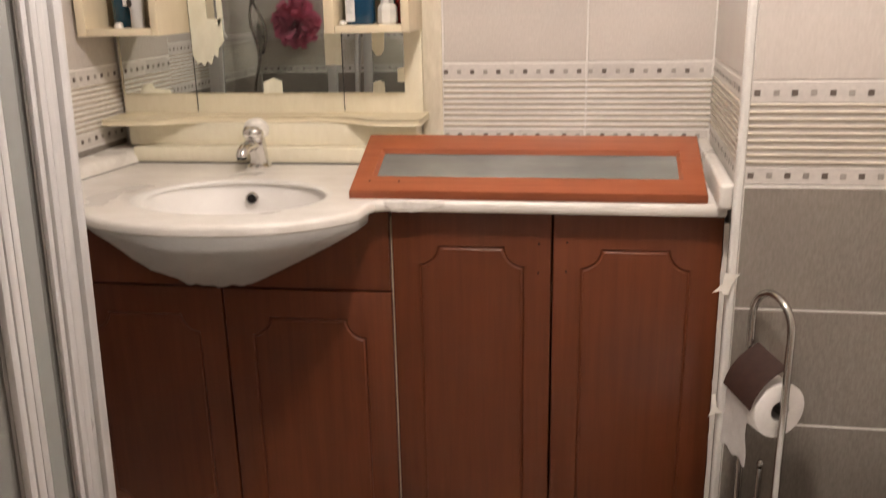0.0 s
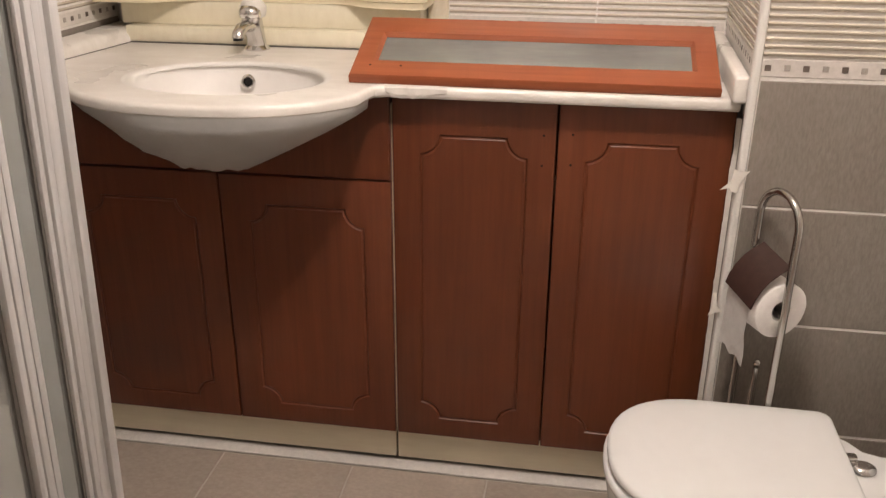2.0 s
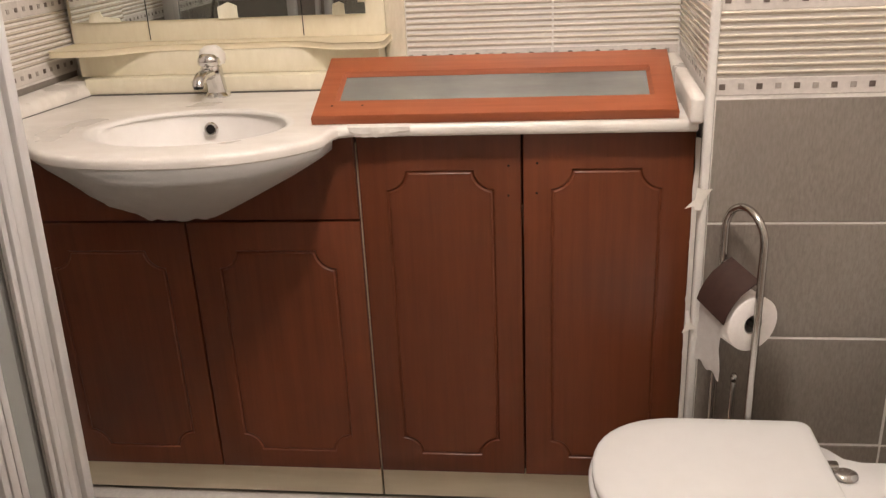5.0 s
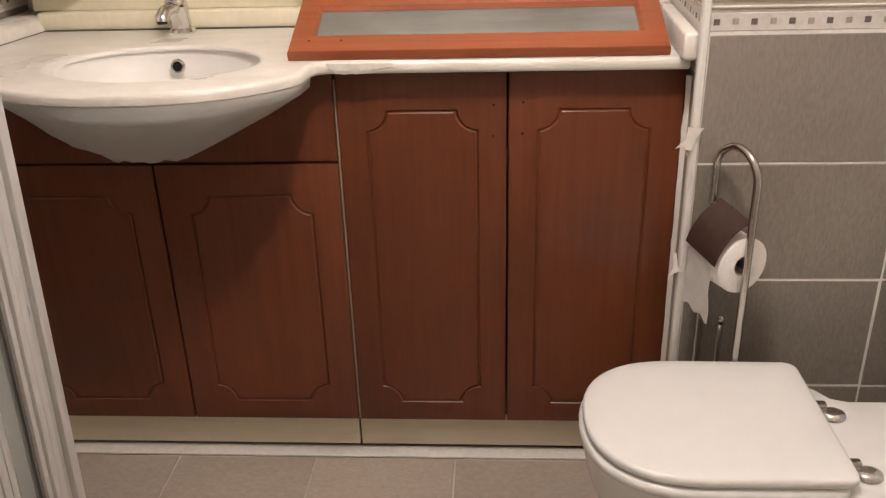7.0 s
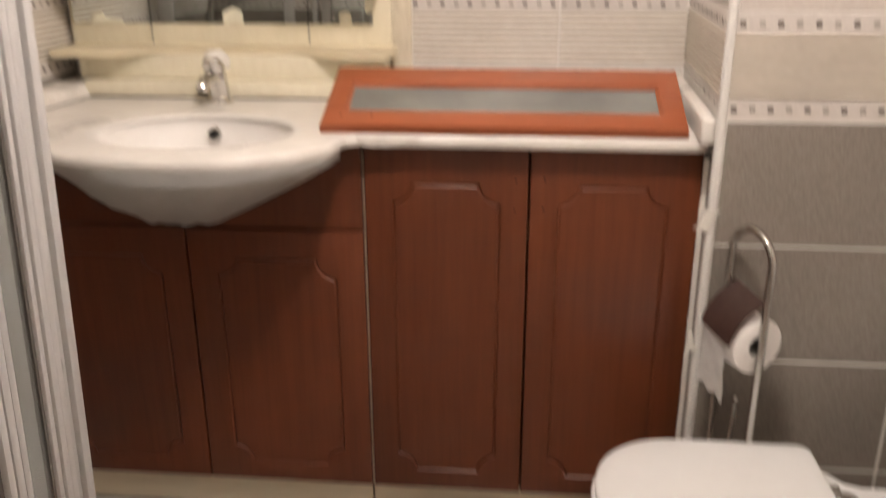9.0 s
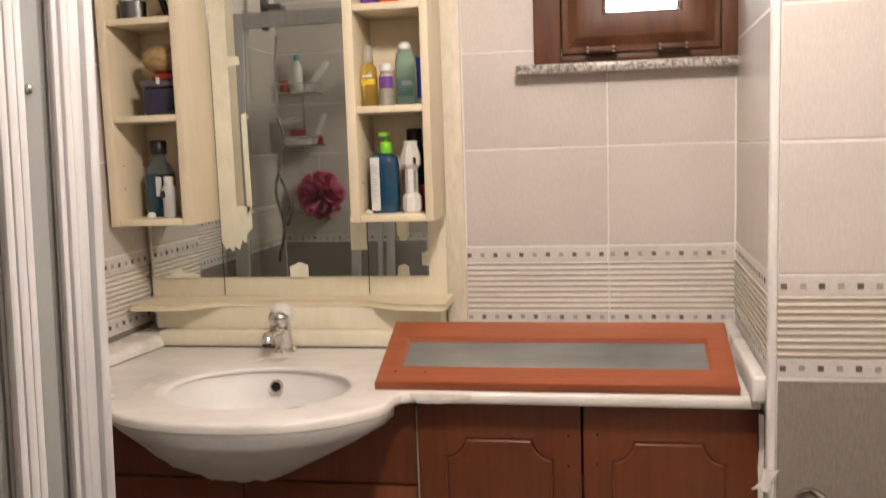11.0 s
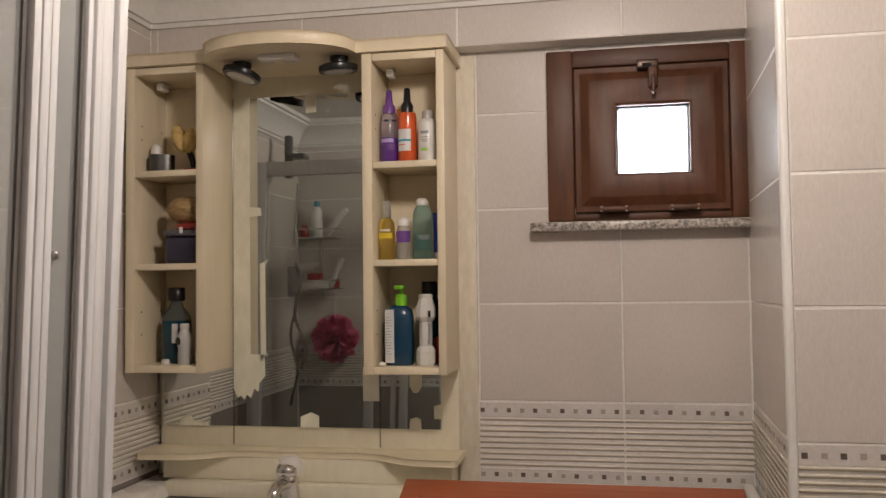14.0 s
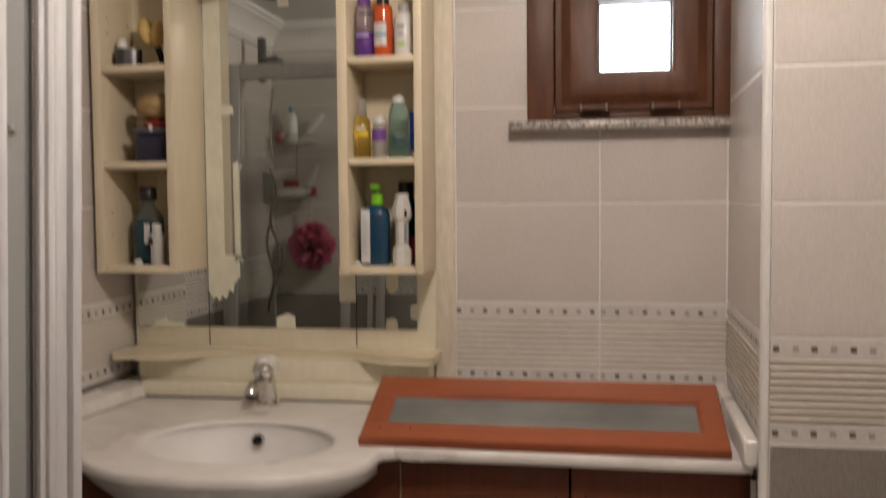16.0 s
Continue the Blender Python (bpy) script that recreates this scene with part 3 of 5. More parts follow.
loft(bm, [oval(*ring) for ring in ((1.045, 1.10, T), (1.0, 1.055, T - 0.0008), (0.986, 1.015, T - 0.003), (0.985, 0.985, T - 0.007), (1.03, 0.965, T - 0.010), (1.02, 0.95, T - 0.018), (0.965, 0.925, 0.797), (0.885, 0.875, 0.776), (0.79, 0.78, 0.756, 0.004), (0.62, 0.61, 0.740, 0.01), (0.40, 0.40, 0.731, 0.015), (0.2, 0.2, 0.727, 0.02), (0.09, 0.09, 0.7255, 0.02))], True, False, True)
bowl = part("basin_bowl", bm, BOWL, counter, "glossy white ceramic bowl", smooth=60)
# overflow ring on the far side of the bowl
bm = bmesh.new()
ox, oy, oz = -0.917, 0.1875, 0.7968
lathe(bm, [(0.0074, 0), (0.0135, 0.0005), (0.0140, 0.005), (0.0120, 0.0075), (0.0090, 0.0070), (0.0072, 0.001)], 0, 0, 0, seg=24)
bmesh.ops.rotate(bm, matrix=Matrix.Rotation(radians(76), 3, "X"), verts=bm.verts)
bmesh.ops.translate(bm, vec=(ox, oy - 0.001, oz), verts=bm.verts)
ring = part("overflow_ring", bm, CHROME, counter, "chrome overflow ring")
bm = turned([(0.0071, 0), (0.0071, 0.005)], 0, 0, 0, seg=20)
bmesh.ops.rotate(bm, matrix=Matrix.Rotation(radians(76), 3, "X"), verts=bm.verts)
bmesh.ops.translate(bm, vec=(ox, oy - 0.0025, oz + 0.0003), verts=bm.verts)
part("overflow_hole", bm, HOLE, ring)
# belly under the bowed front
top_line = [(x, y) for x, y in grown(outline, 0.0015) if -1.18 < x < -0.630 and y < 0.03]
rings = []
for k in range(9):
    s = k / 8
    w = max(0.0, (s - 0.11) / 0.89) ** 1.04
    w_left = max(0.0, (s - 0.06) / 0.94) ** 0.74
    ring_pts = []
    for x, y in top_line:
        ex, ey = -0.920 + (x + 0.905) * 0.24, -0.004 + y * 0.10
        bulge = 0.004 * math.sin(math.pi * s)
        lump = (0.002 + 0.009 * (x < -0.98)) * noise.noise((x * 18, y * 14, s * 5)) * (s > 0.3)
        wx = w + (w_left - w) * min(1.0, max(0.0, (-0.905 - x) / 0.12))
        ring_pts.append((x + (ex - x) * wx + bulge * (x + 0.905) * 2 + lump, y + (ey - y) * w ** 1.6 - bulge + lump, 0.8130 - 0.1295 * s - (0.007 * noise.noise((x * 12, 1.7, 2.2)) if k == 8 else 0)))
    rings.append(ring_pts)
bm = bmesh.new()
loft(bm, rings, False)
bmesh.ops.solidify(bm, geom=bm.faces[:], thickness=0.003)
part("basin_belly", bm, BELLY, counter, "white painted belly of the basin with ragged lower edge", smooth=60)
# upstands
bm = box(-0.047, -0.0225, 0.012, 0.474, TOPZ - 0.001, 0.876, bevel=0.007, seg=3)
for v in bm.verts:
    v.co.x += SKEW * (v.co.y / BACK)
part("upstand", bm, MARBLE, counter)
bm = bmesh.new()
rings = []
for k in range(13):
    y = 0.03 + 0.442 * k / 12
    xb = -1.280 + 0.13 * (y - 0.149) + 0.0015 * noise.noise((y * 20, 3.1, 0))
    rings.append([(-1.3285, y, TOPZ - 0.001), (xb, y, TOPZ - 0.001), (xb - 0.003, y, 0.844), (xb - 0.010, y, 0.854), (xb - 0.020, y, 0.859), (-1.3285, y, 0.860)])
loft(bm, rings, True, True, True)
part("upstand", bm, MARBLE, counter, smooth=60)
part("dark_joint", tube(bmesh.new(), [(-1.2935 + 0.13 * (0.36 / 8) * k, 0.03 + 0.36 / 8 * k, TOPZ) for k in range(9)], 0.0016, 6), SEAL, counter, "dark dirty joint")
part("dark_joint", box(-1.262, -0.62, 0.3650, 0.40, TOPZ - 0.001, TOPZ + 0.0016), SEAL, counter, "dark open joint")
part("back_strip", box(-1.260, -0.62, 0.3700, 0.45, TOPZ + 0.002, 0.867, bevel=0.002), CREAM_PALE, counter, "cream strip behind the tap")
part("back_board", box(-1.281, -0.62, 0.400, 0.474, 0.8677, 0.9170, bevel=0.0015), CREAM_PALE, counter, "cream splash board behind the tap")
bm = bmesh.new()
n = 60
rings = []
for k in range(n + 1):
    x = -0.618 + 0.11 * k / n
    end = min(1.0, 6 * k / n, 2.2 * (1 - k / n))
    y = 0.0453 + 0.0006 * noise.noise((x * 120, 0.3, 0.1))
    low = 0.8215 - end * (0.0105 + 0.005 * noise.noise((x * 45, 2, 0)) + 0.002 * noise.noise((x * 140, 5, 0)))
    rings.append([(x, y + 0.012, TOPZ + 0.0008), (x, y + 0.005, TOPZ + 0.0004), (x, y, 0.8285), (x, y - 0.0004 - 0.0012 * end * abs(noise.noise((x * 70, 1, 4))), 0.824), (x, y - 0.0004 - 0.001 * end, (0.824 + low) / 2), (x, y + 0.0004 - 0.0012 * end * abs(noise.noise((x * 90, 7, 4))), low)])
loft(bm, rings, False)
part("masking_tape", bm, MARBLE, counter, "crumpled white masking tape along the edge", smooth=20)

# ---- tap ----
tap = thing("basin_tap", (-0.953, 0.335, TOPZ), "chrome single-lever mixer tap wrapped in clear film", "tap")
tx, ty = -0.953, 0.335
part("tap_foot", turned([(0.026, 0), (0.027, 0.003), (0.024, 0.008), (0.0205, 0.012)], tx, ty, TOPZ, seg=32), CHROME, tap)
bm = bmesh.new()
tube(bm, [(tx, ty, TOPZ + 0.008), (tx, ty - 0.002, TOPZ + 0.03), (tx - 0.002, ty - 0.006, TOPZ + 0.055), (tx - 0.004, ty - 0.010, TOPZ + 0.075), (tx - 0.005, ty - 0.010, TOPZ + 0.084)], [0.020, 0.019, 0.0205, 0.022, 0.016], 24)
part("tap_body", bm, CHROME, tap, smooth=60)
bm = bmesh.new()
tube(bm, [(tx - 0.002, ty - 0.004, TOPZ + 0.055), (tx - 0.006, ty - 0.025, TOPZ + 0.062), (tx - 0.011, ty - 0.050, TOPZ + 0.059), (tx - 0.013, ty - 0.064, TOPZ + 0.048), (tx - 0.013, ty - 0.067, TOPZ + 0.038)], [0.017, 0.015, 0.0135, 0.0125, 0.0115], 20)
spout = part("spout", bm, CHROME, tap, smooth=60)
part("aerator", turned([(0.0095, -0.003), (0.0095, 0.003)], tx - 0.013, ty - 0.067, TOPZ + 0.037, seg=20), BLACK, spout)
bm = bmesh.new()
lathe(bm, [(0.0215, 0), (0.024, 0.006), (0.0235, 0.016), (0.018, 0.026), (0.008, 0.032)], tx - 0.005, ty - 0.010, TOPZ + 0.080, seg=28)
part("cap", bm, CHROME, tap, smooth=60)
bm = bmesh.new()
lathe(bm, [(0.024, 0), (0.0265, 0.010), (0.026, 0.024), (0.022, 0.036), (0.013, 0.044), (0.004, 0.046)], tx - 0.003, ty + 0.002, TOPZ + 0.080, seg=26)
for v in bm.verts:
    v.co += v.normal * 0 + Vector((0.0016, 0.0016, 0.001)) * noise.noise(v.co * 140)
part("paint_film", bm, PAPER, tap, "crumpled pale masking paper on the tap head", smooth=25)

tap.scale = (1.0, 1.0, 0.83)

# ---- loose cabinet door lying on the counter ----
SLOPE = radians(21.5)


def on_slope(bm, y0, z0):
    bmesh.ops.rotate(bm, matrix=Matrix.Rotation(SLOPE, 3, "X"), verts=bm.verts)
    bmesh.ops.translate(bm, vec=(0, y0, z0), verts=bm.verts)
    return bm


glazed = thing("glazed_door", (-0.37, 0.14, TOPZ), "removed cherry-brown cabinet door with frosted glass, propped on the counter", "cabinet door")
L0, L1, DEEP = -0.681, -0.058, 0.196
P0, P1, PA, PB = -0.640, -0.101, 0.0515, 0.1345
bm = bmesh.new()
def ring_at(d, z, inner=False):
    if inner:
        return [(P0 - d, PA - d, z), (P1 + d, PA - d, z), (P1 + d, PB + d, z), (P0 - d, PB + d, z)]
    return [(L0 + d, d, z), (L1 - d, d, z), (L1 - d, DEEP - d, z), (L0 + d, DEEP - d, z)]
loft(bm, [ring_at(0.0, 0.0, True), ring_at(0, 0.011, True), ring_at(0.004, 0.0155, True), ring_at(0.006, 0.018, True), ring_at(0.006, 0.018), ring_at(0.002, 0.0168), ring_at(0, 0.013), ring_at(0, 0), ring_at(0.0, 0.0, True)], True)
part("door_frame", on_slope(bm, 0.053, TOPZ + 0.001), WOOD_LIT, glazed)
part("frosted_glass", on_slope(box(P0 - 0.004, P1 + 0.004, PA - 0.004, PB + 0.004, 0.006, 0.010), 0.053, TOPZ + 0.001), FROST, glazed, "frosted glass pane")
for x in (-0.648, -0.594):
    bm = turned([(0.002, 0), (0.002, 0.002)], x, 0.030, 0.0165, seg=10)
    part("screw_hole", on_slope(bm, 0.053, TOPZ + 0.001), HOLE, glazed)
solo("loose_board", box(-0.662, -0.100, 0.236, 0.256, TOPZ, 0.9135, bevel=0.002), WOOD, "dark cherry-brown board standing on edge behind the glazed door", "board")

# ---- mirror cabinet ----
cab = thing("mirror_cabinet", (-0.965, 0.40, 0.925), "cream bathroom mirror cabinet with open side shelves and curved canopy", "mirror cabinet")
FY = 0.304
part("back_panel", box(-1.316, -0.614, 0.456, 0.474, 0.9315, 1.775, bevel=0.002), CREAM_PALE, cab)
mir = part("mirror", box(-1.308, -0.653, 0.4515, 0.4555, 0.9765, 1.7275, bevel=0.0008, seg=1), MIRROR, cab, "silvered mirror glass with masked edges")
for x in (-1.134, -0.790):
    part("mirror_seam", box(x - 0.0009, x + 0.0009, 0.4508, 0.4514, 0.936, 1.7275), RUBBER, cab)


def shelf_box(x0, x1):
    t = 0.0165
    part("side_panel", box(x0, x0 + t + 0.004, FY, 0.455, 1.11, 1.772, bevel=0.0012), CREAM, cab)
    part("side_panel", box(x1 - t, x1, FY, 0.455, 1.11, 1.772, bevel=0.0012), CREAM, cab)
    part("bottom_panel", box(x0 + t + 0.005, x1 - t - 0.0005, FY + 0.001, 0.454, 1.1105, 1.125, bevel=0.001), CREAM, cab)
    part("top_panel", box(x0 + t + 0.005, x1 - t - 0.0005, FY + 0.001, 0.454, 1.756, 1.7715, bevel=0.001), CREAM, cab)
    part("shelf_back", box(x0 + t + 0.003, x1 - t + 0.001, 0.4430, 0.4490, 1.121, 1.760), CREAM, cab)
    for z in (1.331, 1.533):
        part("shelf", box(x0 + t + 0.005, x1 - t - 0.0005, FY + 0.002, 0.444, z, z + 0.0135, bevel=0.001), CREAM, cab)
    part("hanger", box(x0 + 0.035, x0 + 0.052, 0.37, 0.40, 1.738, 1.7555, bevel=0.003), WHITE, cab, "white plastic cabinet hanger")
    for z in (1.19, 1.24, 1.62, 1.65):
        for y in (0.335, 0.42):
            bm = turned([(0.0018, 0), (0.0018, 0.002)], 0, 0, 0, seg=8)
            bmesh.ops.rotate(bm, matrix=Matrix.Rotation(radians(90), 3, "Y"), verts=bm.verts)
            bmesh.ops.translate(bm, vec=(x0 + t + 0.0026, y, z), verts=bm.verts)
            part("peg_hole", bm, HOLE, cab)


shelf_box(-1.318, -1.137)
shelf_box(-0.784, -0.611)


def plate(edge, back, z0, z1, r):
    """A board with a shaped front edge, eased above and below."""
    pts = edge + [(edge[-1][0], back), (edge[0][0], back)]
    bm = bmesh.new()
    loft(bm, [[(x, y, z) for x, y in grown(pts, d)] for d, z in ((r, z0), (r * 0.3, z0 + r * 0.3), (0, z0 + r), (0, z1 - r), (r * 0.3, z1 - r * 0.3), (r, z1))], True, True, True)
    return bm


edge = [(-1.322, 0.298), (-1.14, 0.298), (-1.122, 0.284)]
edge += [(-0.960 + 0.162 * math.sin(a), 0.306 - 0.112 * math.cos(a) ** 0.9) for a in [radians(-84 + 168 * k / 28) for k in range(29)]]
edge += [(-0.796, 0.302), (-0.604, 0.298)]
part("canopy", plate(edge, 0.474, 1.7735, 1.800, 0.005), CREAM, cab, "curved cream canopy board", smooth=45)
edge = [(-1.316, 0.360), (-1.313, 0.345), (-1.304, 0.342), (-1.210, 0.347), (-1.188, 0.351), (-1.138, 0.388), (-1.113, 0.398), (-1.075, 0.402), (-0.83, 0.404), (-0.79, 0.400), (-0.768, 0.394), (-0.718, 0.362), (-0.698, 0.353), (-0.615, 0.348), (-0.606, 0.354), (-0.604, 0.37)]
part("ledge", plate(edge, 0.474, 0.9180, 0.9315, 0.0022), LEDGE, cab, "pale cream shaped ledge under the mirror", smooth=45)
part("switch_box", box(-0.995, -0.915, 0.262, 0.300, 1.762, 1.7735, bevel=0.003), WHITE, cab, "white switch plate under the canopy")
part("switch_rocker", box(-0.966, -0.944, 0.272, 0.290, 1.7595, 1.7625, bevel=0.001), CREAM, cab)
for x, tilt in ((-1.055, 14), (-0.838, -3)):
    def tilted(bm, x=x, tilt=tilt):
        bmesh.ops.rotate(bm, matrix=Euler((radians(-9 if tilt > 0 else 5), radians(tilt), 0)).to_matrix(), verts=bm.verts)
        bmesh.ops.translate(bm, vec=(x, 0.318, 1.745), verts=bm.verts)
        return bm
    spot = part("spotlight", turned([(0.018, 0), (0.020, 0.020)], x, 0.322, 1.754, seg=24), BLACK, cab, "round canopy spotlight, switched off")
    part("lamp_ring", tilted(turned([(0.029, -0.004), (0.040, -0.004), (0.0415, 0.001), (0.041, 0.008), (0.033, 0.012), (0.02, 0.013)], 0, 0, 0, seg=32)), BLACK, spot)
    part("lamp_lens", tilted(turned([(0.028, -0.006), (0.0305, -0.005), (0.0305, -0.003)], 0, 0, 0, seg=32)), LENS, spot)

# masking remnants stuck to the mirror
def scrap(outline, label="torn scrap of pale masking paper on the mirror"):
    bm = bmesh.new()
    slab_xz(bm, outline, 0.4496, 0.4512)
    part("masking_scrap", bm, MASK, cab, label)


def ragged(x0, z0, x1, z1, amp=0.003, n=9):
    pts = []
    for (ax, az), (cx, cz) in (((x0, z0), (x1, z0)), ((x1, z0), (x1, z1)), ((x1, z1), (x0, z1)), ((x0, z1), (x0, z0))):
        for i in range(n):
            u = i / n
            pts.append((ax + (cx - ax) * u + random.uniform(-amp, amp), az + (cz - az) * u + random.uniform(-amp, amp)))
    return pts


strip_edge = [(-1.1335, 1.7275), (-1.094, 1.7275), (-1.094, 1.475), (-1.068, 1.473), (-1.066, 1.455), (-1.094, 1.452), (-1.093, 1.14), (-1.060, 1.138), (-1.058, 1.09), (-1.072, 1.075), (-1.075, 1.055), (-1.084, 1.062), (-1.092, 1.040), (-1.101, 1.048), (-1.108, 1.036), (-1.116, 1.046), (-1.124, 1.041), (-1.1335, 1.06)]
scrap(strip_edge[::-1], "pale torn masking strip along the mirror seam")
scrap([(-1.070, 1.345), (-1.058, 1.350), (-1.056, 1.14), (-1.068, 1.12)], "white torn masking strip")
scrap([(-0.974, 0.9765), (-0.931, 0.9765), (-0.931, 1.002), (-0.950, 1.010), (-0.974, 1.000)])
scrap([(-0.958, 1.686), (-0.934, 1.687), (-0.934, 1.7275), (-0.958, 1.7275)])
scrap([(-0.828, 1.037), (-0.7915, 1.037), (-0.7915, 1.112), (-0.828, 1.112)])
scrap([(-0.722, 1.112), (-0.722, 1.070), (-0.714, 1.056), (-0.704, 1.056), (-0.696, 1.068), (-0.694, 1.112)])
scrap([(-0.724, 0.9765), (-0.697, 0.9765), (-0.698, 0.998), (-0.708, 1.003), (-0.722, 0.999)])
scrap([(-0.668, 1.000), (-0.653, 1.000), (-0.653, 1.032), (-0.668, 1.028)])
scrap([(-1.27, 0.9765), (-1.195, 0.9765), (-1.198, 0.984), (-1.235, 0.988), (-1.24, 1.000), (-1.262, 0.996)])

# ---- things on the shelves ----
C = {n: plastic(n, c, r, t) for n, c, r, t in (
    ("purple_liquid", (0.16, 0.05, 0.34), 0.1, 0.25), ("violet_clear", (0.66, 0.58, 0.70), 0.06, 0.85), ("amber_tube", (0.62, 0.22, 0.05), 0.3, 0.1), ("lilac_label", (0.42, 0.30, 0.62), 0.4, 0), ("purple_cap", (0.20, 0.07, 0.34), 0.2, 0.3), ("orange_liquid", (0.75, 0.12, 0.03), 0.15, 0.15),
    ("grey_cap", (0.42, 0.40, 0.37), 0.3, 0), ("dark_grey", (0.11, 0.105, 0.10), 0.3, 0), ("lotion_white", (0.78, 0.76, 0.72), 0.3, 0), ("yellow_liquid", (0.88, 0.66, 0.16), 0.03, 0.92),
    ("yellow_label", (0.75, 0.55, 0.03), 0.4, 0), ("clear_plastic", (0.80, 0.81, 0.82), 0.08, 0.8), ("purple_label", (0.15, 0.05, 0.28), 0.4, 0),
    ("teal_liquid", (0.42, 0.66, 0.68), 0.03, 0.95), ("blue_tube", (0.01, 0.05, 0.42), 0.3, 0), ("blue_gel", (0.008, 0.062, 0.135), 0.12, 0.2),
    ("pump_green", (0.20, 0.58, 0.02), 0.3, 0), ("label_white", (0.72, 0.72, 0.71), 0.45, 0), ("label_grey", (0.30, 0.31, 0.33), 0.5, 0), ("label_blue", (0.05, 0.30, 0.42), 0.5, 0), ("label_green", (0.35, 0.62, 0.10), 0.5, 0), ("label_red", (0.65, 0.10, 0.04), 0.5, 0),
    ("mouthwash_teal", (0.002, 0.045, 0.080), 0.1, 0.1), ("red_plastic", (0.34, 0.02, 0.015), 0.3, 0), ("violet_box", (0.026, 0.023, 0.060), 0.2, 0.2), ("smoky_lid", (0.20, 0.19, 0.22), 0.2, 0.45), ("smoky_clear", (0.34, 0.40, 0.42), 0.06, 0.85), ("pink_mesh", (0.95, 0.24, 0.42), 0.7, 0))}
WICKER = grained("wicker", (0.22, 0.13, 0.05), (0.50, 0.34, 0.16), (1, 1, 4), 60, 0.6, 0.6)
SPONGE = grained("sponge_yellow", (0.58, 0.38, 0.12), (0.78, 0.60, 0.26), (1, 1, 1), 90, 0.9, 0.6)


def label_on(parent, x, y, z, r, z0, z1, mat, arc=70, facing=-90, name="label", text=""):
    """A paper label wrapped round the front of a bottle."""
    bm = bmesh.new()
    n = 10
    rings = []
    for rr in (r + 0.0004, r + 0.0008):
        rings.append([(x + rr * math.cos(radians(facing - arc / 2 + arc * i / n)), y + rr * math.sin(radians(facing - arc / 2 + arc * i / n))) for i in range(n + 1)])
    for i in range(n):
        a, b = rings[1][i], rings[1][i + 1]
        bm.faces.new([bm.verts.new((*a, z + z0)), bm.verts.new((*b, z + z0)), bm.verts.new((*b, z + z1)), bm.verts.new((*a, z + z1))])
    bmesh.ops.remove_doubles(bm, verts=bm.verts, dist=1e-6)
    bmesh.ops.solidify(bm, geom=bm.faces[:], thickness=0.0004)
    return part(name, bm, mat, parent, text)


def bottle(name, x, y, z, profile, mat, label, cat, lid=None, lid_mat=None, lid_name="cap", **shape):
    b = thing(name, (x, y, z), label, cat)
    part("body", turned(profile, x, y, z, **shape), mat, b, smooth=50)
    if lid:
        part(lid_name, turned(lid, x, y, z, seg=24), lid_mat, b, smooth=50)
    return b


S1, S2, S3 = 1.1252, 1.3447, 1.5467
# upper right shelf
b = bottle("spray_bottle", -0.741, 0.365, S3, [(0.017, 0), (0.019, 0.003), (0.019, 0.056)], C["purple_liquid"], "half-full purple body spray bottle with pointed violet cap", "bottle",
           [(0.014, 0.108), (0.014, 0.124), (0.009, 0.130), (0.006, 0.158), (0.004, 0.160)], C["purple_cap"])
part("upper_body", turned([(0.019, 0.0562), (0.019, 0.095), (0.016, 0.108), (0.010, 0.112)], -0.741, 0.365, S3), C["violet_clear"], b, "clear empty upper half", smooth=50)
label_on(b, -0.741, 0.365, S3, 0.019, 0.030, 0.042, C["purple_cap"], 60, -70)
label_on(b, -0.741, 0.365, S3, 0.019, 0.046, 0.054, C["lilac_label"], 90, -95)
label_on(b, -0.741, 0.365, S3, 0.019, 0.090, 0.0945, BLACK, 80, -70)
b = bottle("spray_bottle", -0.701, 0.362, S3, [(0.018, 0), (0.020, 0.003), (0.0198, 0.098), (0.018, 0.108), (0.010, 0.110)], C["orange_liquid"], "bright orange spray bottle with black nozzle", "bottle",
           [(0.0125, 0.108), (0.013, 0.124), (0.008, 0.134), (0.0065, 0.160), (0.004, 0.162)], BLACK)
label_on(b, -0.701, 0.362, S3, 0.020, 0.026, 0.072, C["label_white"], 85, -100)
label_on(b, -0.701, 0.362, S3, 0.0204, 0.046, 0.0505, C["label_blue"], 85, -100)
label_on(b, -0.701, 0.362, S3, 0.0204, 0.038, 0.040, C["label_red"], 40, -112)
b = bottle("lotion_bottle", -0.657, 0.360, S3, [(0.0195, 0), (0.0205, 0.003), (0.0205, 0.082), (0.016, 0.092), (0.010, 0.094)], C["lotion_white"], "white lotion bottle with grey cap", "bottle",
           [(0.0115, 0.093), (0.0115, 0.108), (0.010, 0.111)], C["grey_cap"])
label_on(b, -0.657, 0.360, S3, 0.0205, 0.060, 0.066, C["label_grey"], 50, -98)
for z0, w in ((0.052, 46), (0.047, 52), (0.043, 38)):
    label_on(b, -0.657, 0.360, S3, 0.0205, z0, z0 + 0.0014, C["label_grey"], w, -98)
label_on(b, -0.657, 0.360, S3, 0.0205, 0.024, 0.030, C["label_green"], 44, -98)
bottle("cosmetic_tube", -0.722, 0.416, S3, [(0.012, 0), (0.013, 0.003), (0.015, 0.07), (0.016, 0.128), (0.004, 0.132)], C["amber_tube"], "orange-brown cosmetic tube standing behind the sprays", "tube", sx=1.0, sy=0.55)
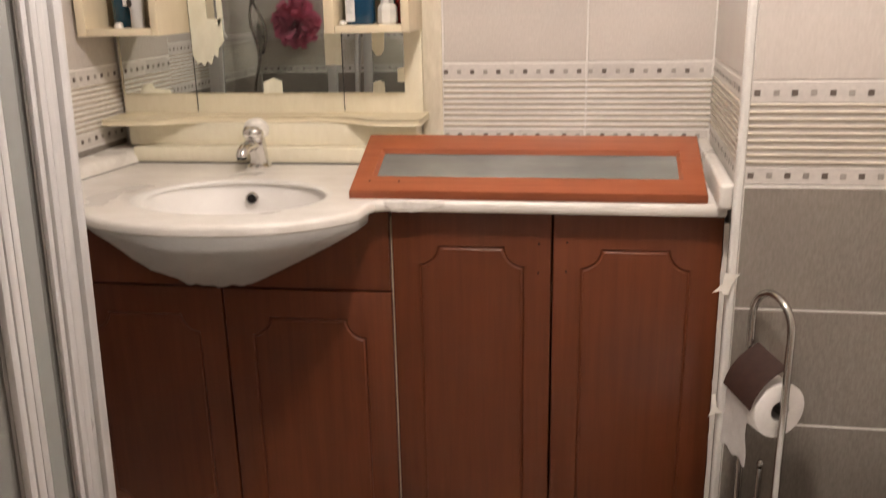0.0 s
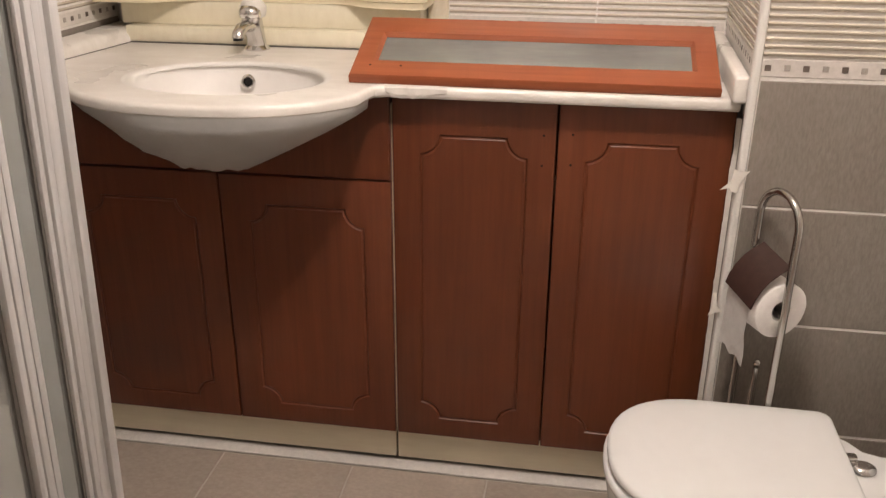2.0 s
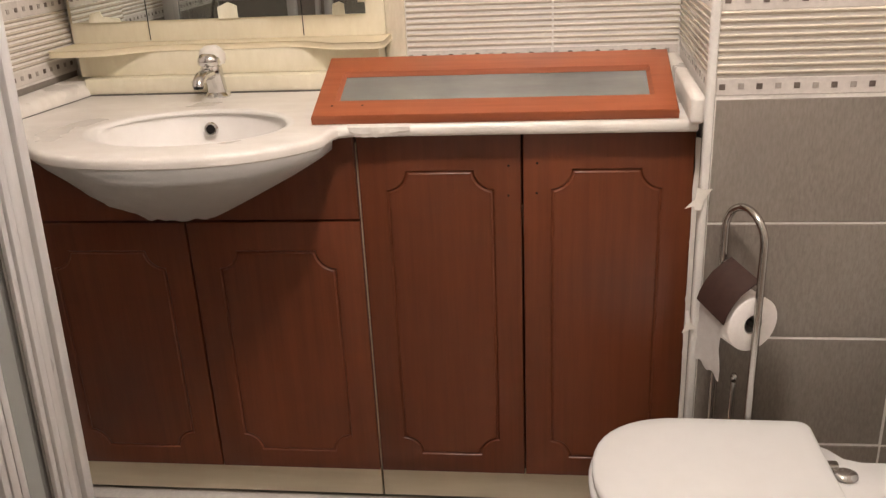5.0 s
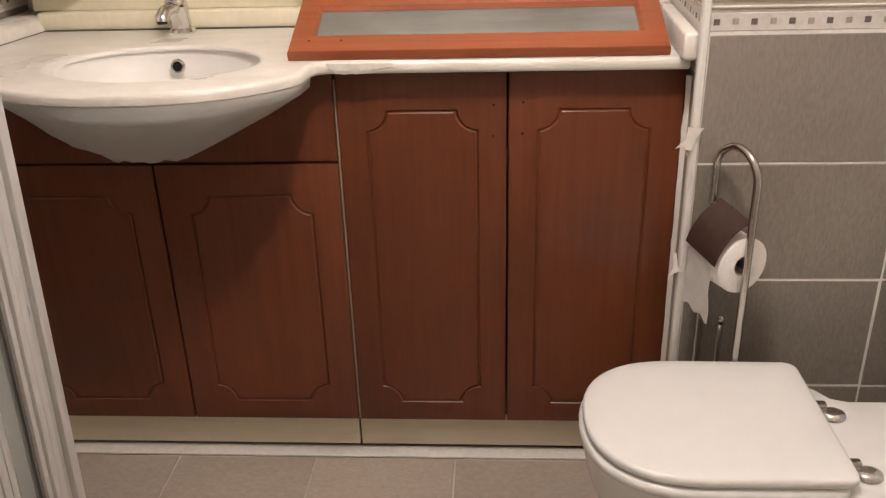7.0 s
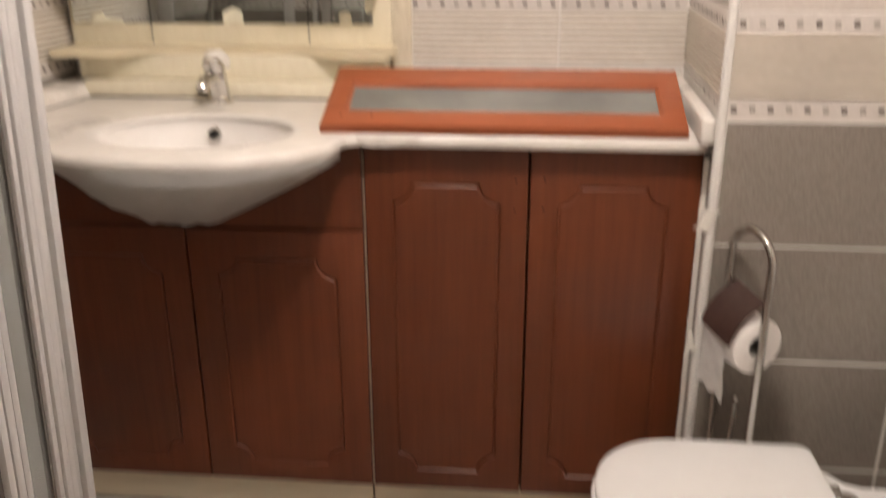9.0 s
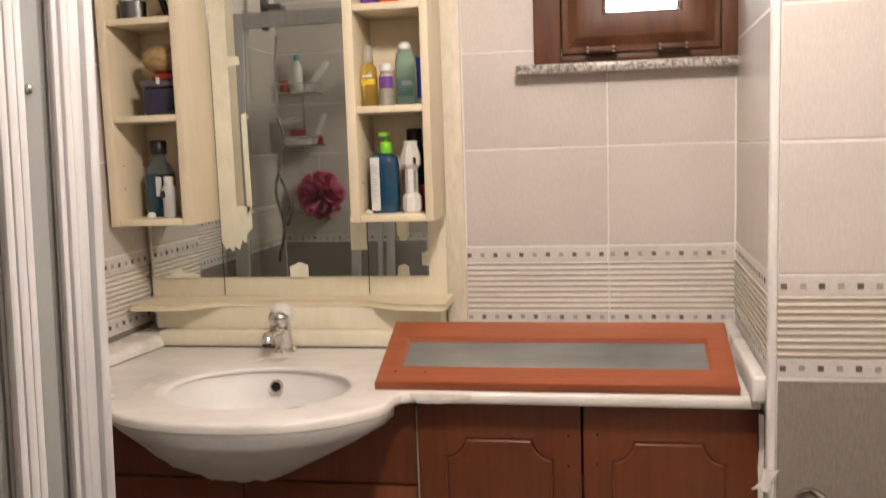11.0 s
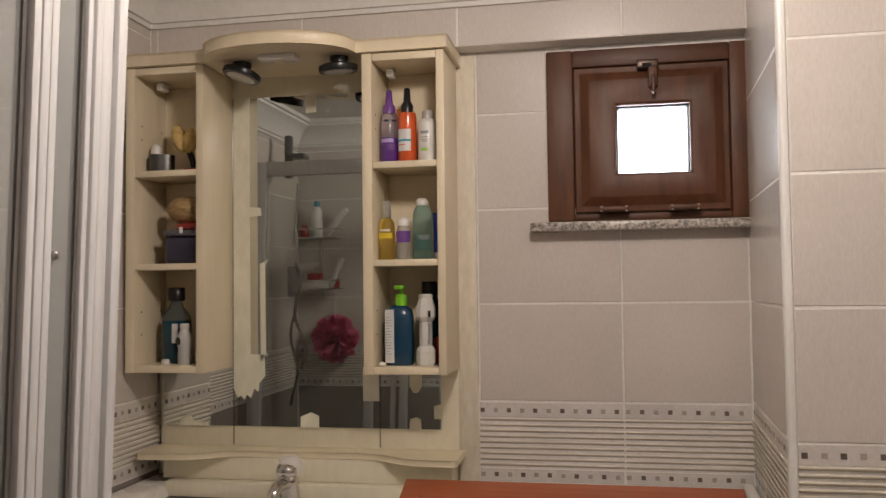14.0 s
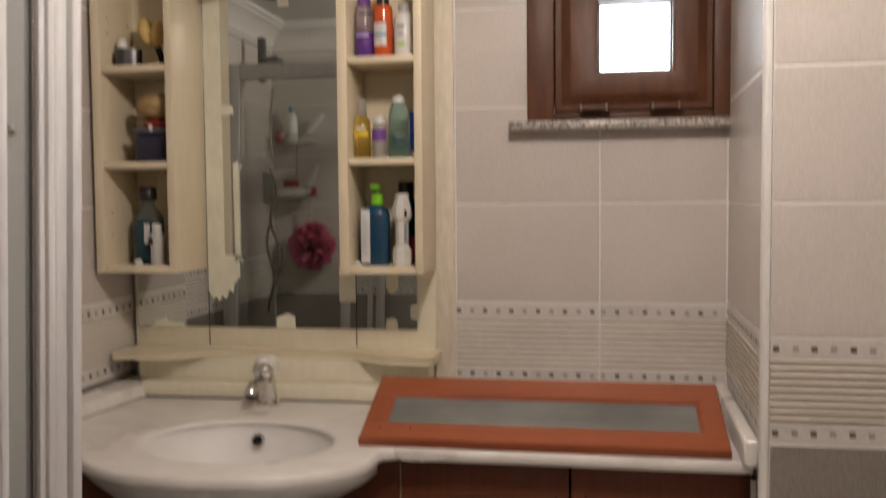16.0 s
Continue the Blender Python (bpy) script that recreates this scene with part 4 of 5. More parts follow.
# middle right shelf
b = bottle("spray_bottle", -0.746, 0.355, S2, [(0.0165, 0), (0.018, 0.003), (0.017, 0.030), (0.018, 0.055), (0.016, 0.080), (0.008, 0.090)], C["yellow_liquid"], "yellow hair oil spray with clear cap", "bottle",
           [(0.0095, 0.088), (0.0095, 0.108), (0.008, 0.122), (0.006, 0.124)], C["clear_plastic"])
label_on(b, -0.746, 0.355, S2, 0.0178, 0.045, 0.056, C["yellow_label"], 110, -90)
label_on(b, -0.746, 0.355, S2, 0.0178, 0.060, 0.064, C["label_white"], 70, -90)
b = bottle("small_bottle", -0.709, 0.352, S2, [(0.0135, 0), (0.015, 0.003), (0.015, 0.060), (0.012, 0.070), (0.009, 0.072)], C["clear_plastic"], "small clear bottle with purple label and white cap", "bottle",
           [(0.013, 0.071), (0.0135, 0.082), (0.009, 0.088), (0.003, 0.089)], C["lotion_white"])
label_on(b, -0.709, 0.352, S2, 0.015, 0.036, 0.060, C["purple_label"], 140, -90)
b = bottle("toner_bottle", -0.670, 0.358, S2, [(0.0195, 0), (0.021, 0.003), (0.0205, 0.085), (0.019, 0.100), (0.013, 0.112), (0.011, 0.114)], C["teal_liquid"], "blue-green toner bottle with white cap", "bottle",
           [(0.0125, 0.113), (0.013, 0.122), (0.008, 0.128), (0.002, 0.129)], C["lotion_white"])
label_on(b, -0.670, 0.358, S2, 0.0208, 0.020, 0.052, C["teal_liquid"], 90, -80)
label_on(b, -0.670, 0.358, S2, 0.0209, 0.040, 0.050, C["clear_plastic"], 60, -70)
t = thing("blue_tube", (-0.637, 0.365, S2), "dark blue cosmetic tube standing on its white cap", "tube")
bm = bmesh.new()
loft(bm, [[(-0.637 + a * w, 0.365 + c * d, S2 + h) for a, c in ((1, 0), (0.7, 0.7), (0, 1), (-0.7, 0.7), (-1, 0), (-0.7, -0.7), (0, -1), (0.7, -0.7))] for w, d, h in ((0.010, 0.010, 0.014), (0.011, 0.011, 0.02), (0.011, 0.006, 0.07), (0.012, 0.0015, 0.098))], True, True, True)
part("body", bm, C["blue_tube"], t, smooth=50)
part("cap", turned([(0.0095, 0), (0.0095, 0.014)], -0.637, 0.365, S2, seg=18), C["lotion_white"], t)
# lower right shelf
b = thing("shower_gel", (-0.722, 0.362, S1), "blue shower gel bottle with lime-green pump", "bottle")
part("body", turned([(0.027, 0), (0.030, 0.004), (0.030, 0.100), (0.027, 0.116), (0.015, 0.124), (0.010, 0.126)], -0.722, 0.362, S1, sx=1.0, sy=0.72, square=0.6), C["blue_gel"], b, smooth=50)
part("collar", turned([(0.0125, 0.124), (0.013, 0.130), (0.0115, 0.146), (0.006, 0.148)], -0.718, 0.362, S1, seg=24), C["pump_green"], b)
bm = bmesh.new()
lathe(bm, [(0.0045, 0.146), (0.0045, 0.160)], -0.718, 0.362, S1, seg=14)
boxed(bm, -0.728, -0.708, 0.338, 0.372, S1 + 0.158, S1 + 0.1665, 0.003)
part("pump_head", bm, C["pump_green"], b)
lab = part("label", box(-0.7475, -0.7285, 0.3385, 0.3395, S1 + 0.006, S1 + 0.116, bevel=0.0004, seg=1), C["label_white"], b, "white printed label")
for k in range(14):
    w = (0.013, 0.009, 0.014, 0.011)[k % 4]
    z = S1 + 0.024 + k * 0.0058
    part("print_line", box(-0.7465, -0.7465 + w, 0.3380, 0.3384, z, z + 0.0012), C["label_grey"], lab)
b = thing("white_bottle", (-0.664, 0.362, S1), "white faceted dumbbell-shaped bottle", "bottle")
part("body", turned([(0.018, 0), (0.0205, 0.005), (0.0205, 0.030), (0.018, 0.036), (0.0135, 0.040), (0.0135, 0.090), (0.018, 0.095), (0.0205, 0.100), (0.0205, 0.118), (0.015, 0.136), (0.0135, 0.142)], -0.664, 0.355, S1, seg=8, turn=radians(22.5)), C["lotion_white"], b, smooth=20)
part("cap", turned([(0.0145, 0.140), (0.015, 0.142), (0.014, 0.147), (0.008, 0.148)], -0.664, 0.355, S1, seg=16), C["lotion_white"], b)
part("logo_panel", box(-0.6575, -0.6505, 0.3365, 0.3372, S1 + 0.100, S1 + 0.114, bevel=0.002), BLACK, b)
part("print_panel", box(-0.657, -0.6515, 0.3405, 0.3425, S1 + 0.048, S1 + 0.088), C["label_grey"], b)
b = bottle("dark_bottle", -0.668, 0.415, S1, [(0.022, 0), (0.023, 0.004), (0.023, 0.13), (0.016, 0.142)], C["mouthwash_teal"], "dark bottle with square black cap", "bottle", [(0.0165, 0.140), (0.0165, 0.172), (0.015, 0.174)], BLACK)
b = bottle("small_jar", -0.645, 0.395, S1, [(0.010, 0), (0.011, 0.003), (0.011, 0.05), (0.008, 0.056)], C["red_plastic"], "small dark red jar", "jar")
solo("soap_scrap", turned([(0.006, 0), (0.0085, 0.003), (0.006, 0.007), (0.002, 0.009)], -0.752, 0.330, S1, seg=14), C["lotion_white"], "small white soap remnant on the shelf", "soap")
# upper left shelf
cup = thing("metal_cup", (-1.262, 0.36, S3), "small brushed metal box holding a white brush", "cup")
part("cup_wall", turned([(0.025, 0), (0.0265, 0.002), (0.0275, 0.040), (0.0255, 0.040), (0.025, 0.004)], -1.262, 0.36, S3, seg=28, square=1.5, turn=0.5), DARK_STEEL, cup)
bm = turned([(0.010, 0.02), (0.0115, 0.044), (0.0105, 0.058), (0.006, 0.065)], -1.274, 0.356, S3, seg=18)
part("brush_head", bm, C["lotion_white"], cup, "white brush tip", smooth=60)
spg = thing("body_brush", (-1.195, 0.40, S3), "yellow bath sponge on a dark handle", "brush")
bm = bmesh.new()
for dx, dz, lean, size in ((-0.012, 0.0, -14, 1.0), (0.013, -0.005, 10, 0.92)):
    lobe = bmesh.ops.create_icosphere(bm, subdivisions=3, radius=1)["verts"]
    for v in lobe:
        q = Vector((v.co.x * 0.0165, v.co.y * 0.018, v.co.z * 0.031)) * size * (1 + 0.10 * noise.noise(v.co * 3) + 0.07 * noise.noise(v.co * 11))
        v.co = Matrix.Rotation(radians(lean), 3, "Y") @ q + Vector((-1.224 + dx, 0.39, S3 + 0.082 + dz))
part("sponge", bm, SPONGE, spg, smooth=80)
part("handle", tube(bmesh.new(), [(-1.205, 0.405, S3 + 0.001), (-1.209, 0.402, S3 + 0.03), (-1.220, 0.393, S3 + 0.068)], 0.007), BLACK, spg)
part("red_base", box(-1.218, -1.165, 0.372, 0.405, S3, S3 + 0.014, bevel=0.004), C["red_plastic"], spg, "red plastic foot")
solo("razor_stand", turned([(0.010, 0), (0.012, 0.01), (0.006, 0.03), (0.009, 0.05), (0.004, 0.07)], -1.168, 0.385, S3, seg=14), BLACK, "dark slim grooming tool standing upright", "grooming tool")
# middle left shelf
vb = thing("storage_box", (-1.20, 0.375, S2), "dark violet plastic box with smoky translucent lid", "box")
part("body", box(-1.243, -1.158, 0.335, 0.43, S2, S2 + 0.060, bevel=0.008, seg=3), C["violet_box"], vb)
part("lid", box(-1.246, -1.156, 0.332, 0.433, S2 + 0.060, S2 + 0.074, bevel=0.005, seg=3), C["smoky_lid"], vb)
part("clip", box(-1.206, -1.198, 0.3295, 0.334, S2 + 0.066, S2 + 0.080, bevel=0.001), C["label_white"], vb)
solo("red_dish", turned([(0.030, 0), (0.038, 0.003), (0.040, 0.012), (0.032, 0.016)], -1.195, 0.375, S2 + 0.0742, seg=30), C["red_plastic"], "flat red plastic dish", "dish")
bk = bmesh.new()
rings = []
for k in range(13):
    a = -1.25 + 2.5 * k / 12
    r, h = 0.046 * math.cos(a * 0.92) + 0.002, 0.030 * math.sin(a) + 0.029
    rings.append([(-1.203 + r * (1 + 0.035 * math.sin(i * 9 + k * 1.3)) * math.cos(2 * math.pi * i / 48), 0.375 + r * (1 + 0.035 * math.sin(i * 9 + k * 1.3)) * math.sin(2 * math.pi * i / 48), S2 + 0.0905 + h) for i in range(48)])
loft(bk, rings, True, True, True)
solo("wicker_basket", bk, WICKER, "round woven tan basket on the red dish", "basket", smooth=60)
# lower left shelf
b = bottle("mouthwash", -1.240, 0.385, S1, [(0.030, 0), (0.032, 0.004), (0.032, 0.094)], C["mouthwash_teal"], "half-full teal mouthwash bottle with black cap", "bottle",
           [(0.0175, 0.138), (0.018, 0.142), (0.018, 0.166), (0.016, 0.168)], BLACK, sx=1.0, sy=0.75, square=0.8)
part("shoulder", turned([(0.0318, 0.0942), (0.031, 0.100), (0.024, 0.114), (0.014, 0.124), (0.013, 0.142)], -1.240, 0.385, S1, sx=1.0, sy=0.75, square=0.8), C["smoky_clear"], b, "clear empty upper half", smooth=50)
part("label", box(-1.238, -1.224, 0.3585, 0.3598, S1 + 0.045, S1 + 0.088, bevel=0.0004, seg=1), C["label_white"], b, "small white label")
b = thing("deodorant", (-1.200, 0.345, S1), "silver roll-on deodorant with round black emblem", "deodorant")
part("body", turned([(0.0125, 0), (0.0145, 0.003), (0.014, 0.035), (0.016, 0.045), (0.0155, 0.062), (0.010, 0.074), (0.0095, 0.076)], -1.200, 0.345, S1, seg=26), ALUMINIUM, b, smooth=50)
part("cap", turned([(0.0095, 0.075), (0.0105, 0.077), (0.0105, 0.087), (0.009, 0.089)], -1.200, 0.345, S1, seg=22), C["lotion_white"], b)
bm = turned([(0.0085, 0), (0.0085, 0.002)], 0, 0, 0, seg=20)
bmesh.ops.rotate(bm, matrix=Matrix.Rotation(radians(90), 3, "X"), verts=bm.verts)
bmesh.ops.rotate(bm, matrix=Matrix.Rotation(radians(-32), 3, "Z"), verts=bm.verts)
bmesh.ops.translate(bm, vec=(-1.208, 0.3315, S1 + 0.051), verts=bm.verts)
part("emblem", bm, BLACK, b)
solo("white_stopper", turned([(0.009, 0), (0.0095, 0.004), (0.008, 0.010), (0.004, 0.012)], -1.245, 0.345, S1, seg=16), C["lotion_white"], "small white stopper on the shelf", "stopper")

# ---- toilet ----
toilet = thing("toilet", (0.12, -0.275, 0), "white ceramic toilet with closed cream-white lid", "toilet")
CY = -0.263


def dee(x_tip, x_back, half, z, inset=0.0, n=22, corner=0.02):
    """A D-shaped outline: round at the tip, straight sides, squared back with rounded corners."""
    x_tip, x_back, half = x_tip + inset, x_back - inset, half - inset
    pts = []
    mid = x_tip + half * 1.05
    for i in range(n + 1):
        a = math.pi / 2 + math.pi * i / n
        c, s = math.cos(a), math.sin(a)
        k = 2 / 2.35
        pts.append((mid + (mid - x_tip) * math.copysign(abs(c) ** k, c), CY + half * math.copysign(abs(s) ** k, s), z))
    for sy in (-1, 1):
        seq = range(5) if sy < 0 else range(4, -1, -1)
        for i in seq:
            a = radians(90) * i / 4
            pts.append((x_back - corner + corner * math.sin(a), CY + sy * (half * 0.985 - corner + corner * math.cos(a)), z))
    return pts


def d_slab(x_tip, x_back, half, z0, z1, r, dome=0.0):
    bm = bmesh.new()
    rings = [dee(x_tip, x_back, half, z, i) for i, z in ((r, z0), (r * 0.3, z0 + r * 0.3), (0, z0 + r), (0, z1 - r), (r * 0.3, z1 - r * 0.3), (r, z1))]
    rings += [dee(x_tip, x_back, half, z1 + dome * q, r + half * w) for q, w in ((0.5, 0.12), (0.85, 0.35), (1.0, 0.7))]
    loft(bm, rings, True, True, True)
    return bm


part("lid", d_slab(-0.207, 0.152, 0.153, 0.346, 0.362, 0.006, 0.004), LID, toilet, "smooth cream-white closed lid", smooth=60)
part("seat", d_slab(-0.212, 0.142, 0.157, 0.325, 0.3435, 0.007), LID, toilet, "cream-white seat ring", smooth=60)
bm = bmesh.new()
rings = []
for t_, h, z in ((-0.205, 0.150, 0.324), (-0.205, 0.150, 0.30), (-0.196, 0.144, 0.26), (-0.165, 0.130, 0.18), (-0.12, 0.108, 0.10), (-0.09, 0.100, 0.03), (-0.09, 0.102, 0.0)):
    rings.append(dee(t_, 0.165, h, z, 0))
loft(bm, rings, True, True, True)
part("bowl", bm, CERAMIC, toilet, "white ceramic bowl", smooth=60)
DY = -0.285
deck = [(0.10, DY - 0.140), (0.10, DY + 0.152), (0.160, DY + 0.150), (0.178, DY + 0.136), (0.194, DY + 0.112), (0.216, DY + 0.104), (0.40, DY + 0.102), (0.40, DY - 0.125), (0.222, DY - 0.126), (0.196, DY - 0.128), (0.178, DY - 0.136), (0.160, DY - 0.140)]
bm = bmesh.new()
loft(bm, [[(x, y, z) for x, y in grown(deck, d)] for d, z in ((0, 0.26), (0, 0.325), (0.003, 0.331), (0.008, 0.333))], True, True, True)
part("deck", bm, CERAMIC, toilet, "white ceramic rear deck", smooth=50)
bm = bmesh.new()
boxed(bm, 0.385, 0.515, CY - 0.17, CY + 0.17, 0.32, 0.68, 0.02, 4)
part("cistern", bm, CERAMIC, toilet, smooth=50)
for y in (-0.227, -0.368):
    h = part("hinge", turned([(0.016, 0), (0.018, 0.002), (0.0165, 0.007), (0.010, 0.010), (0.004, 0.0105)], 0.178, y, 0.3332, seg=26, sx=1.1), CHROME, toilet, "chrome lid hinge", smooth=60)
    part("hinge_arm", box(0.140, 0.170, y + 0.004, y + 0.018, 0.3345, 0.352, bevel=0.003), STEEL, h)

# ---- toilet-paper stand ----
stand = thing("paper_stand", (0.03, -0.097, 0), "stainless steel toilet-paper stand with brown flap", "paper stand")
axis = Vector((0.42, -0.907, 0)).normalized()
mid = Vector((0.037, -0.060, 0))
HALF, ARC = 0.049, 0.664
pts = [mid - axis * HALF + Vector((0, 0, 0.012))] + [mid - axis * HALF + Vector((0, 0, 0.1 * k)) for k in range(1, 7)]
pts += [mid - axis * HALF * math.cos(math.pi * k / 20) + Vector((0, 0, ARC + HALF * math.sin(math.pi * k / 20))) for k in range(21)]
pts += [mid + axis * HALF + Vector((0, 0, 0.1 * k)) for k in range(6, 0, -1)] + [mid + axis * HALF + Vector((0, 0, 0.012))]
part("hoop", tube(bmesh.new(), pts, 0.0064, 14), STEEL, stand, "polished steel hoop", smooth=60)
part("foot", turned([(0.085, 0), (0.088, 0.004), (0.084, 0.011), (0.02, 0.014)], mid.x, mid.y, 0, seg=40), STEEL, stand, smooth=50)
RZ = 0.528
part("cross_bar", tube(bmesh.new(), [mid - axis * HALF + Vector((0, 0, RZ)), mid + axis * HALF + Vector((0, 0, RZ))], 0.0055, 12), STEEL, stand, smooth=60)
rod = mid + Vector((0.004, 0.004, 0))
part("spare_rod", tube(bmesh.new(), [rod + Vector((0, 0, 0.012)), rod + Vector((0, 0, 0.40))], 0.0050, 12), STEEL, stand, smooth=60)
part("rod_tip", turned([(0.003, 0), (0.0058, 0.004), (0.0058, 0.009), (0.003, 0.013)], rod.x, rod.y, 0.402, seg=16), STEEL, stand, smooth=60)
side = Vector((-axis.y, axis.x, 0)) * -1  # towards the room's left


def along_axis(a, r, ang):
    """A point round the roll: a along its axis, radius r, angle from the left side upwards."""
    return mid + axis * a + side * (r * math.cos(ang)) + Vector((0, 0, RZ + r * math.sin(ang)))


roll = thing("toilet_roll", (mid.x, mid.y, RZ - 0.047), "white toilet-paper roll with a hanging torn sheet", "toilet roll")
bm = bmesh.new()
rings = []
for a, r in ((-0.041, 0.0175), (-0.041, 0.045), (-0.039, 0.047), (0.039, 0.047), (0.041, 0.045), (0.041, 0.0175)):
    rings.append([along_axis(a, r * (1 + 0.006 * math.sin(3 * q)), q) for q in [2 * math.pi * i / 48 for i in range(48)]])
rings.append(rings[0])
loft(bm, rings, True)
bmesh.ops.remove_doubles(bm, verts=bm.verts, dist=1e-6)
part("roll", bm, TISSUE, roll, smooth=50)
bm = bmesh.new()
rings = [[along_axis(a, r, 2 * math.pi * i / 32) for i in range(32)] for a, r in ((-0.040, 0.0172), (0.040, 0.0172), (0.040, 0.0157), (-0.040, 0.0157), (-0.040, 0.0172))]
loft(bm, rings, True)
part("core", bm, C["grey_cap"], roll, "grey cardboard core", smooth=50)
bm = bmesh.new()
rings = []
for k in range(25):
    a = -0.036 + 0.060 * k / 24
    row = []
    for j in range(13):
        u = j / 12
        drop = -(0.104 + 0.003 * math.sin(k * 0.7) + 0.024 * k / 24) * u
        wav = 0.003 * noise.noise((a * 40, u * 6, 0.5)) + 0.004 * math.sin(a * 60 + u * 4) * u
        row.append(mid + axis * a + side * (0.0485 + wav) + Vector((0, 0, RZ + 0.022 + drop + 0.004 * noise.noise((a * 60, 3, 1)) * u)))
    rings.append(row)
loft(bm, rings, False)
bmesh.ops.solidify(bm, geom=bm.faces[:], thickness=0.0006)
part("hanging_sheet", bm, TISSUE, roll, smooth=60)
bm = bmesh.new()
rings = []
for a, rise in ((-0.041, 0.013), (0.041, 0.002)):
    lift = Vector((0, 0, rise)) - side * rise * 0.5
    inner = [along_axis(a, r, radians(q)) + lift for r, q in ((0.0720, 93), (0.0645, 78), (0.0605, 60), (0.0575, 42), (0.0570, 24), (0.0580, 8))]
    outer = [along_axis(a, r, radians(q)) + lift for r, q in ((0.0735, 93), (0.0660, 78), (0.0620, 60), (0.0590, 42), (0.0585, 24), (0.0595, 8))]
    rings.append(inner + outer[::-1])
loft(bm, rings, True, True, True)
part("flap", bm, BROWN, stand, "dark brown metal cover flap", smooth=40)

# torn scraps of tape on the corner bead
def tape_scrap(x, y, z, pts, label):
    bm = bmesh.new()
    loft(bm, [[(x + a, y - 0.004 * noise.noise((a * 60, c * 60, 1.3)) + d, z + c) for a, c in pts] for d in (0, 0.0008)], True, True, True)
    return solo("tape_scrap", bm, PAPER, label, "tape", "tape scraps on the corner bead")


tape_scrap(-0.030, -0.010, 0.700, [(-0.020, -0.004), (-0.006, 0.000), (-0.004, -0.006), (0.006, -0.008), (0.010, 0.010), (0.022, 0.030), (0.008, 0.028), (-0.002, 0.032), (-0.004, 0.012)], "torn white tape scrap sticking out from the corner bead")
tape_scrap(-0.030, -0.009, 0.480, [(-0.012, -0.014), (0.000, -0.006), (0.012, -0.004), (0.002, 0.006), (-0.002, 0.030), (-0.008, 0.030), (-0.006, 0.004)], "small torn tape scrap on the corner bead")
bm = bmesh.new()
rings = []
for k in range(70):
    z = 0.105 + 0.69 * k / 69
    w = 0.0022 * noise.noise((z * 25, 4.2, 0)) + 0.0016 * noise.noise((z * 90, 1, 0))
    rings.append([(-0.0172, 0.066, z), (-0.0242 + w, 0.0745, z), (-0.0238 + w, 0.0760, z), (-0.0168, 0.0685, z)])
loft(bm, rings, True, True, True)
solo("trim_tape", bm, PAPER, "ragged strip of white masking tape beside the cabinet", "tape", kind="structure")

# ---- shower enclosure ----
shower = thing("shower_enclosure", (-1.2, -0.9, 0), "white-framed glass corner shower enclosure, slightly out of plumb", "shower enclosure")
LEAN_X = 0.033  # the frame leans a little towards the room


def leaning(bm):
    for v in bm.verts:
        v.co.x += LEAN_X * (v.co.z - 1.0)
    return bm


def profile(name, x0, x1, y0, y1, z0, z1, label=""):
    return part(name, leaning(box(x0, x1, y0, y1, z0, z1, bevel=0.003, seg=2)), ALUMINIUM, shower, label)


ZT = 1.742
# corner post with its ribs
part("corner_post", leaning(box(-0.842, -0.8055, -0.6515, -0.600, 0.08, ZT, bevel=0.003, seg=2)), ALUMINIUM, shower)
profile("post_rib", -0.820, -0.8015, -0.6510, -0.6415, 0.08, ZT)
profile("post_rib", -0.820, -0.7985, -0.6413, -0.6300, 0.08, ZT)
profile("post_rib", -0.820, -0.7995, -0.6298, -0.6175, 0.08, ZT)
profile("post_edge", -0.838, -0.7985, -0.6025, -0.5860, 0.08, ZT)


def seal(name, y0, y1, x0=-0.814, x1=-0.8035):
    part(name, leaning(box(x0, x1, y0, y1, 0.09, ZT - 0.045)), SEAL, shower, "dark rubber seal")


seal("door_seal", -0.6565, -0.6518, -0.814, -0.8055)
seal("door_seal", -0.7415, -0.7355, -0.814, -0.8055)
seal("slot_seal", -0.7110, -0.7040, -0.814, -0.8075)
# side towards the room
profile("door_stile", -0.818, -0.7985, -0.7350, -0.7240, 0.085, ZT - 0.04)
profile("door_stile", -0.818, -0.7975, -0.7238, -0.7112, 0.085, ZT - 0.04)
profile("door_edge", -0.818, -0.8030, -0.7038, -0.6925, 0.085, ZT - 0.04)
profile("door_stile", -0.818, -0.798, -0.960, -0.930, 0.085, ZT - 0.04)
profile("wall_stile", -0.822, -0.796, -1.218, -1.188, 0.08, ZT)
profile("top_rail", -0.830, -0.796, -1.188, -0.653, ZT - 0.045, ZT)
profile("bottom_rail", -0.830, -0.796, -1.188, -0.653, 0.075, 0.105)
